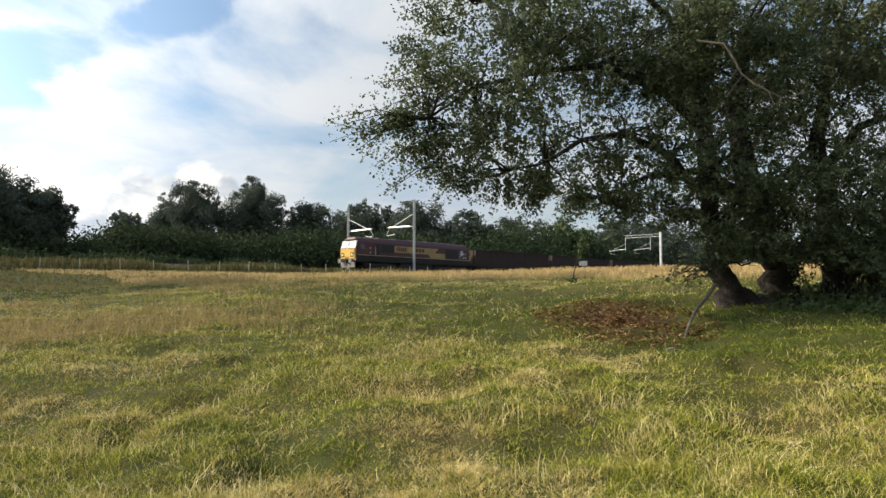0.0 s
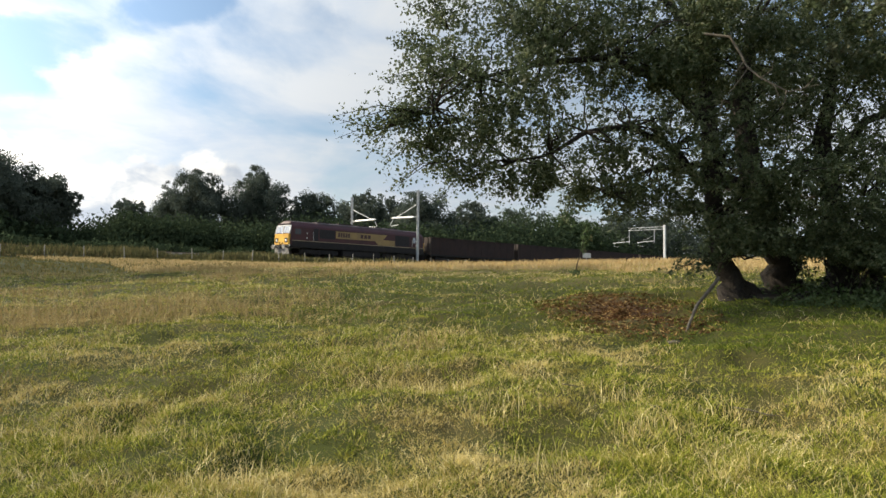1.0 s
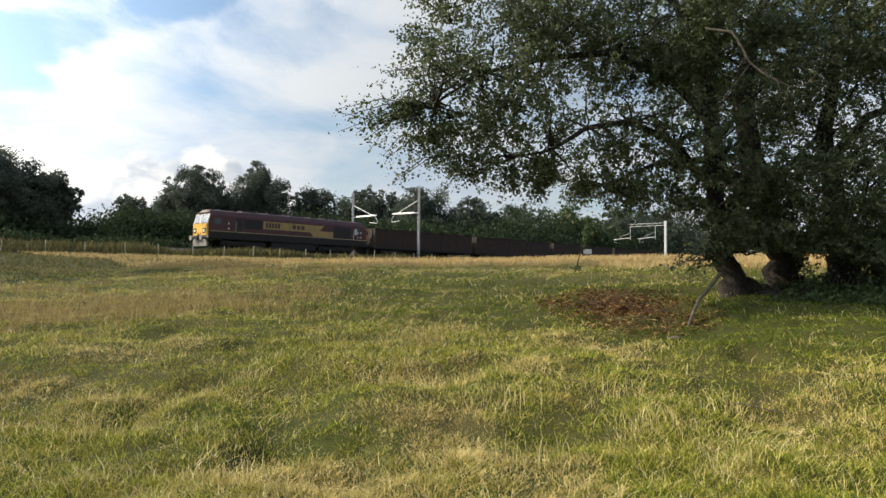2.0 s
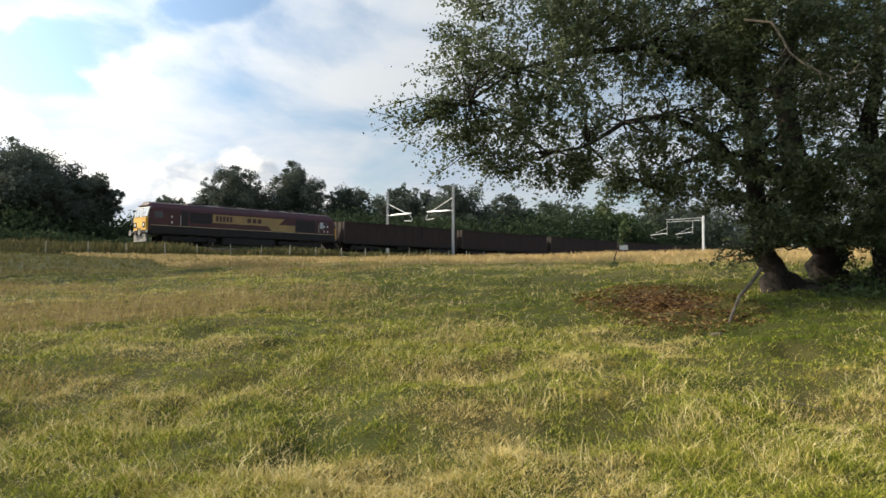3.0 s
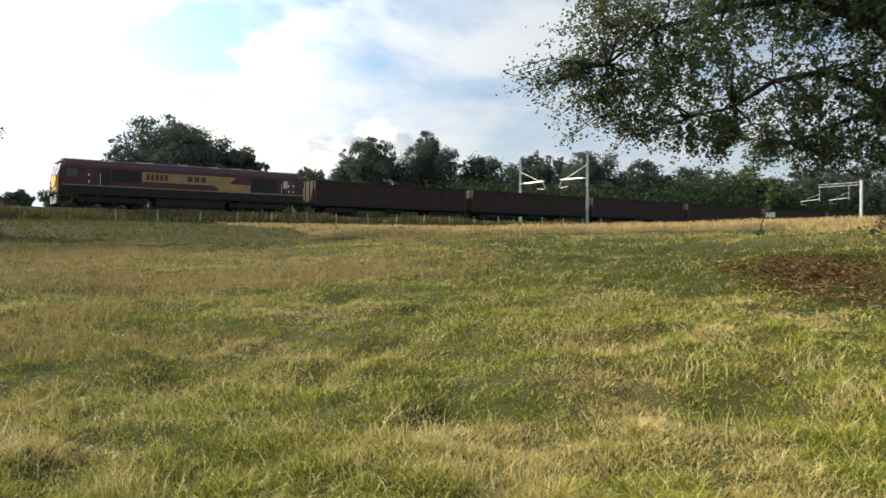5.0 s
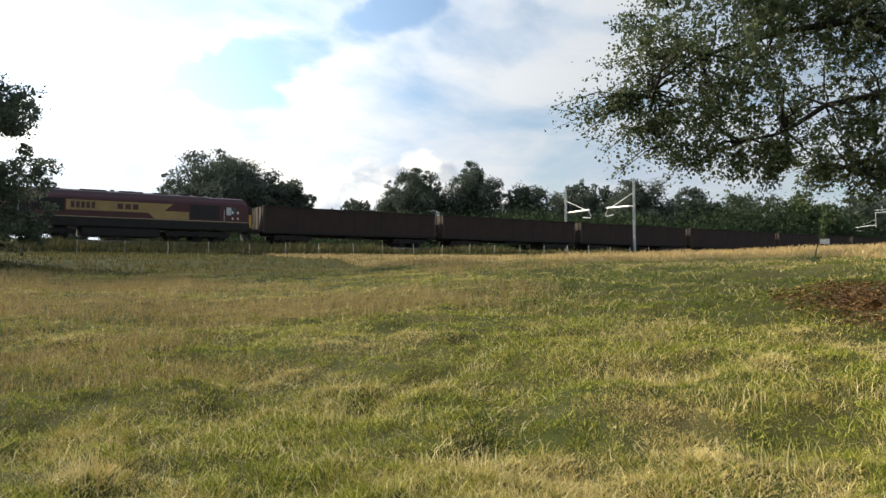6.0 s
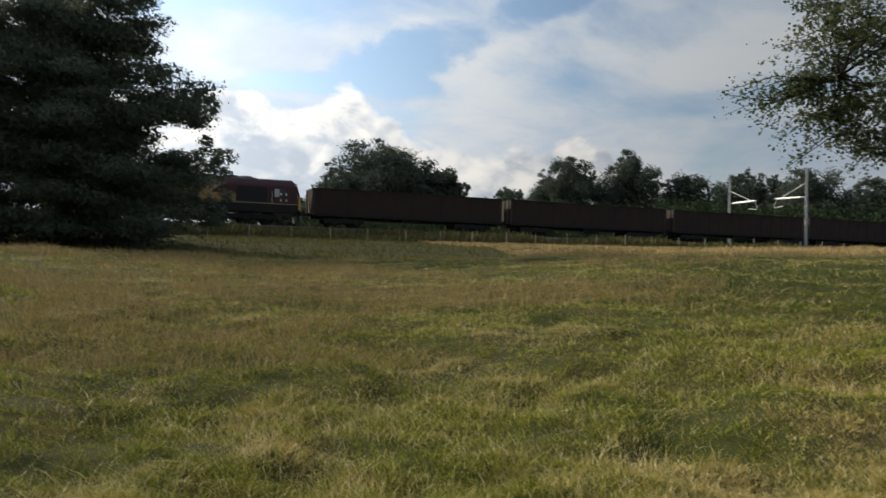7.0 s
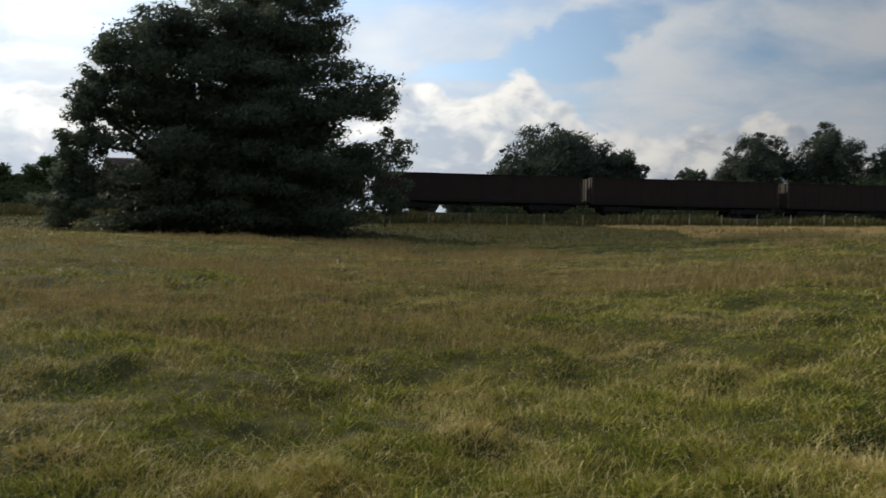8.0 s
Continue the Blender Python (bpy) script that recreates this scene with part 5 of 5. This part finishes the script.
def fallen_wood():
    """Sticks and a short log dropped from the hawthorn onto the grass."""
    for name, label, pts, rad in (
            ("fallen_stick", "long bare pale stick lying in the grass", ((2.42, 6.62), (2.55, 6.60), (2.68, 6.52), (2.76, 6.45)), (0.006, 0.007, 0.006, 0.003)),
            ("fallen_log", "short broken brown log on the ground", ((2.80, 9.92), (2.88, 9.90), (2.95, 9.88)), (0.022, 0.025, 0.02)),
            ("fallen_stick", "thin pale stick lying beside bare soil", ((1.06, 7.10), (1.15, 7.04), (1.24, 7.0)), (0.005, 0.005, 0.003))):
        P = [(x, y, land_z(x, y) + 0.035 + r) for (x, y), r in zip(pts, rad)]
        ob = part(name, tube(P, list(rad), 7), DEADWOOD, smooth=True)
        tagged(ob, label, "dead wood")


fallen_wood()


def sapling():
    x, y = bearing(9.6, 24)
    z = land_z(x, y)
    rng = np.random.default_rng(15)
    t = empty("sapling", pose(x, y, z))
    tagged(t, "slender sapling with few leaves standing in the long grass", "sapling", group="trees in the field")
    part("stem", tube([(-0.12, 0, -0.1), (-0.05, 0, 0.35), (0.12, 0, 0.9), (0.2, 0, 1.6)], [0.02, 0.016, 0.012, 0.004], 6), BARK, t)
    p = leaf_cloud(rng, [(-0.1, 0, 0.12), (0.22, 0, 1.15), (0.15, 0.1, 0.85), (0.25, 0, 1.5)], [(0.2, 0.2, 0.1), (0.2, 0.2, 0.25), (0.14, 0.14, 0.2), (0.12, 0.12, 0.25)], 420)
    v, f = leaves(rng, p, 0.07)
    c = new("foliage", quick_mesh("foliage", v, f, [LEAF_SCRUB]))
    c.parent = t


sapling()


# ---- grass ----
def make_grass():
    rng = np.random.default_rng(5)

    def blades(n, r, az, h, width, mat, name, label, lean=0.45):
        x, y = r * np.sin(az), r * np.cos(az)
        z = np.where((np.degrees(az) > -84) & (np.degrees(az) < 49), turf(x, y), land(x, y)) - 0.01
        base = np.stack([x, y, z], -1)
        a = rng.uniform(0, 2 * np.pi, n)
        side = np.stack([np.cos(a), np.sin(a), np.zeros(n)], -1)
        tip_a = rng.uniform(0, 2 * np.pi, n)
        ln = np.abs(rng.normal(0, lean, n)) + 0.1
        out = np.stack([np.cos(tip_a) * ln, np.sin(tip_a) * ln, np.ones(n)], -1)
        hh, ww = h[:, None], width[:, None]
        mid = base + out * hh * 0.55 * np.array([0.6, 0.6, 1.0])
        tip = base + out * hh * np.array([1.25, 1.25, 0.92])
        v = np.stack([base, mid + side * ww, tip, mid - side * ww], 1).reshape(-1, 3)
        f = np.arange(4 * n).reshape(n, 4)
        tagged(new(name, quick_mesh(name, v, f, [mat])), label, "grass", kind="stuff")

    def tufted(n, r0, r1, az0, az1, power=1.0):
        r = r0 + (r1 - r0) * rng.uniform(0, 1, n) ** power
        az = np.radians(rng.uniform(az0, az1, n))
        return r, az

    def field(x, y):
        """Where the sward stands high: slow waves over metres."""
        return np.sin(x * 1.1 + 1.7 * np.sin(y * 0.7)) * np.sin(y * 1.35 + 0.8 * np.sin(x * 0.9)) + 0.6 * np.sin(x * 2.9 + y * 2.1) * np.sin(y * 3.3 - x * 1.2)

    def soil(x, y):
        return ((x - SOIL[0]) / SOIL_SIZE[0]) ** 2 + ((y - SOIL[1]) / SOIL_SIZE[1]) ** 2

    def green_shade(x, y):
        """Greener ground before and below the hawthorn; its shade is put into darker grass."""
        return smooth((x - 1.8) / 1.6) * smooth((y - 7.2) / 1.6) * smooth((17 - y) / 2)

    # short matted sward, combed outwards from low tussocks, with hollows between them
    def sward(n, r0, r1, power, tall, wide, names):
        r, az = tufted(n, r0, r1, -74, 34, power)
        x, y = r * np.sin(az), r * np.cos(az)
        keep = soil(x, y) + 0.5 * bumps(x, y, 0.7, 14) + 0.3 * bumps(x, y, 0.25, 15) > rng.uniform(0.0, 1.1, n)
        r, az, x, y = r[keep], az[keep], x[keep], y[keep]
        n = len(r)
        big, bx, by, own = tussock(x, y, 0.5, 1)
        small, sx, sy, own2 = tussock(x, y, 0.15, 2)
        rise = 0.4 * big * own + 0.6 * small * own2
        h = tall * (0.30 + 1.25 * rise + 0.22 * np.clip(field(x, y), -0.6, 1)) * rng.uniform(0.35, 1.6, n)
        a = rng.uniform(0, 2 * np.pi, n)
        lean = np.abs(rng.normal(0.9, 0.6, n))
        out = np.stack([0.3 * bx * big + 0.5 * sx * small + np.cos(a) * lean, 0.3 * by * big + 0.5 * sy * small + np.sin(a) * lean, np.ones(n)], -1) * h[:, None]
        base = np.stack([x, y, turf(x, y) - 0.004], -1)
        b = rng.uniform(0, 2 * np.pi, n)
        side = np.stack([np.cos(b), np.sin(b), np.zeros(n)], -1) * (wide * (0.0013 + 0.00036 * r))[:, None]
        v = np.stack([base - side, base + side, base + out], 1)
        deg = np.degrees(az)
        lush = smooth((deg + 16) / 10) * smooth((r - 10) / 4) * (1 - smooth((r - 24) / 5)) + green_shade(x, y) + 0.3 * bumps(x, y, 1.6, 41) + 0.45 * (own2 - 0.5)
        dry = 0.9 * bumps(x, y, 1.9, 61) + 0.8 * bumps(x, y, 0.7, 62) + 0.7 * (own - 0.5) - 1.6 * lush
        kind = np.where(lush > rng.uniform(0.25, 0.75, n), 1, np.where(dry > rng.uniform(0.05, 1.05, n), 2, 0))
        for i, (mat, name, label) in enumerate(names):
            on = kind == i
            m = int(on.sum())
            tagged(new(name, quick_mesh(name, v[on].reshape(-1, 3), np.arange(3 * m).reshape(m, 3), [mat])), label, "grass", kind="stuff")
    sward(200000, 3.8, 15, 1.3, 0.034, 1.0, ((GRASS, "fine_grass", "fine short pasture grass in the hollows"), (GREEN, "fine_green_grass", "fine short green grass under the tree, darkened for its shade"), (STRAW, "thatch", "short straw-coloured thatch between the grass")))
    sward(560000, 3.8, 46, 1.8, 0.058, 1.1, ((GRASS, "meadow_grass", "short rough green and yellowing pasture grass"), (GREEN, "grazed_grass", "closely grazed greener grass below the rise"), (STRAW, "bleached_grass", "matted bleached patches of dry pasture grass")))
    # thin cover all round the standpoint
    n = 105000
    r, az = tufted(n, 0.2, 15, -180, 180, 0.75)
    keep = (r < 4.2) | (np.degrees(az) < -71) | (np.degrees(az) > 31)
    r, az = r[keep], az[keep]
    blades(len(r), r, az, rng.uniform(0.03, 0.08, len(r)), 0.004 + 0.0006 * r, GRASS, "outer_grass", "rough pasture grass round about", 1.1)
    # tufts: each a ring of blades that bend outwards
    for count, per, h0, h1, spread, mat, name, label, lo in (
            (2000, 20, 0.03, 0.065, 0.09, GRASS, "grass_tufts", "coarse green grass tufts", -9.0),
            (1500, 30, 0.035, 0.095, 0.10, STRAW, "dry_tufts", "bleached straw-coloured grass tufts", 0.35)):
        tr, taz = tufted(count * (3 if lo > -5 else 1), 3.4, 42, -74, 34, 1.35)
        tx, ty = tr * np.sin(taz), tr * np.cos(taz)
        ok = (field(tx, ty) + 0.7 * bumps(tx, ty, 0.9, 53) * (lo > -5) + rng.normal(0, 0.3, len(tr)) - 1.2 * smooth((tr - 10) / 3) * (taz > -0.15) * (tr < 25) - (1.3 * green_shade(tx, ty) if lo > -5 else 0) > lo) & (soil(tx, ty) > 1.1)
        tx, ty = tx[ok][:count], ty[ok][:count]
        m = len(tx)
        size = np.repeat(rng.uniform(0.6, 1.4, m), per)
        off = rng.normal(0, spread, (m * per, 2)) * size[:, None]
        x, y = np.repeat(tx, per) + off[:, 0], np.repeat(ty, per) + off[:, 1]
        rr_, aa = np.hypot(x, y), np.arctan2(x, y)
        thin = 0.6 if mat is STRAW else 0.85
        blades(m * per, rr_, aa, rng.uniform(h0, h1, m * per) * size, thin * (0.0012 + 0.00043 * rr_), mat, name, label, 1.0)
    # tall bleached tufts that the cattle left standing: bearing, distance
    spots = np.array(((4.7, 6.3), (-0.5, 6.9), (11.9, 6.9), (-9.9, 4.3), (-15.2, 5.0), (-5.0, 7.6), (-14.0, 7.9), (14.0, 5.9), (19.8, 5.0), (20.0, 6.9), (25.3, 7.3), (-19.5, 4.4), (-34.7, 4.4), (-25.0, 6.4), (-41.0, 5.6), (7.5, 5.1)))
    per = 60
    size = np.repeat(rng.uniform(0.7, 1.3, len(spots)), per)
    tx, ty = np.repeat(spots[:, 1] * np.sin(np.radians(spots[:, 0])), per), np.repeat(spots[:, 1] * np.cos(np.radians(spots[:, 0])), per)
    off = rng.normal(0, 0.085, (len(tx), 2)) * size[:, None] * np.array((1.5, 1.0))
    x, y = tx + off[:, 0], ty + off[:, 1]
    blades(len(x), np.hypot(x, y), np.arctan2(x, y), rng.uniform(0.09, 0.24, len(x)) * size, np.full(len(x), 0.0021), WISP, "standing_tufts", "tall bleached grass tufts left standing in the pasture", 0.4)
    # single seeding stalks
    n = 60000
    r, az = tufted(n, 3.8, 36, -76, 36, 1.4)
    x, y = r * np.sin(az), r * np.cos(az)
    keep = (field(x, y) + rng.normal(0, 0.5, n) - 0.9 * green_shade(x, y) > -0.1) & (soil(x, y) > 1.0)
    r, az = r[keep], az[keep]
    n = len(r)
    blades(n, r, az, rng.uniform(0.05, 0.15, n), 0.0006 + 0.00021 * r, WISP, "dry_grass", "thin dry straw-coloured grass stalks", 1.5)
    # brown seeding grass that stands over the sward towards the rise
    n = 90000
    r, az = tufted(n, 8, 33, -74, 0, 0.9)
    x, y = r * np.sin(az), r * np.cos(az)
    lush = 0.7 * bumps(x, y, 3.2, 31) + 0.5 * bumps(x, y, 1.1, 32) + 0.4 * np.clip((-np.degrees(az) - 20) / 15, -1, 1)
    keep = lush + rng.normal(0, 0.18, n) > 0.40
    r, az = r[keep], az[keep]
    n = len(r)
    blades(n, r, az, rng.uniform(0.14, 0.34, n), 0.0010 + 0.00026 * r, SEED, "seeding_grass", "brown seeding grass heads standing over the pasture", 0.35)
    # the pale uncut strip over the crest
    n = 85000
    r, az = tufted(n, 24, 62, -30, 34)
    deg = np.degrees(az)
    begin = np.interp(deg, [-30, -20, -12, -6, 4, 36], [64, 44, 34, 29, 26.5, 24]) + 1.6 * bumps(r * np.sin(az), r * np.cos(az), 3.0, 6)
    keep = r > begin
    r, az = r[keep], az[keep]
    n = len(r)
    blades(n, r, az, rng.uniform(0.12, 0.30, n), 0.006 + 0.0003 * r, TAN, "uncut_strip", "sunlit strip of uncut straw-coloured grass on the rise", 0.3)


make_grass()


# ---- movement ----
def motions():
    def gone(t):
        return -59.251 + 9.536 * t - 0.0182 * (t - 4) ** 2
    rows = [i / 15 for i in range(121)]
    few = [0, 1 / 30, 1 / 15, 0.1, 0.2] + [0.5 * i for i in range(1, 16)] + [7.8, 7.9, 8 - 1 / 15, 8 - 1 / 30, 8.0]
    for thing, back in TRAIN:
        walk(thing, [(t, pose(*on_line(-(gone(t) - back)), RAIL_Z, 0, 0, HEADING)) for t in few])
    # the wind lifts the outer bough a hand's width and lets it sink
    for_wind = [(0, -0.045, 1.5), (0.5, -0.05, 1.1), (1, -0.035, -0.1), (1.7, -0.01, 0.6), (2.5, -0.025, -0.1), (3, -0.03, 0.2), (3.5, -0.008, -1.8), (4, 0, 0), (4.5, -0.012, 1.2), (5, -0.04, 1.5), (5.2, -0.045, 1.8), (5.8, -0.02, 0.3), (6.5, -0.01, -0.4), (7, -0.025, 0.6), (7.5, -0.01, -0.2), (8, -0.02, 0.1)]
    walk(BOUGH, [(t, pose(SWAY[0] + dx, SWAY[1], SWAY[2], 0, turn, 0)) for t, dx, turn in for_wind])
    for wheel, radius, rest in ROLLERS:
        walk(wheel, [(t, pose(*rest, 0, math.degrees((gone(t) - gone(0)) / radius), 0)) for t in rows])


motions()
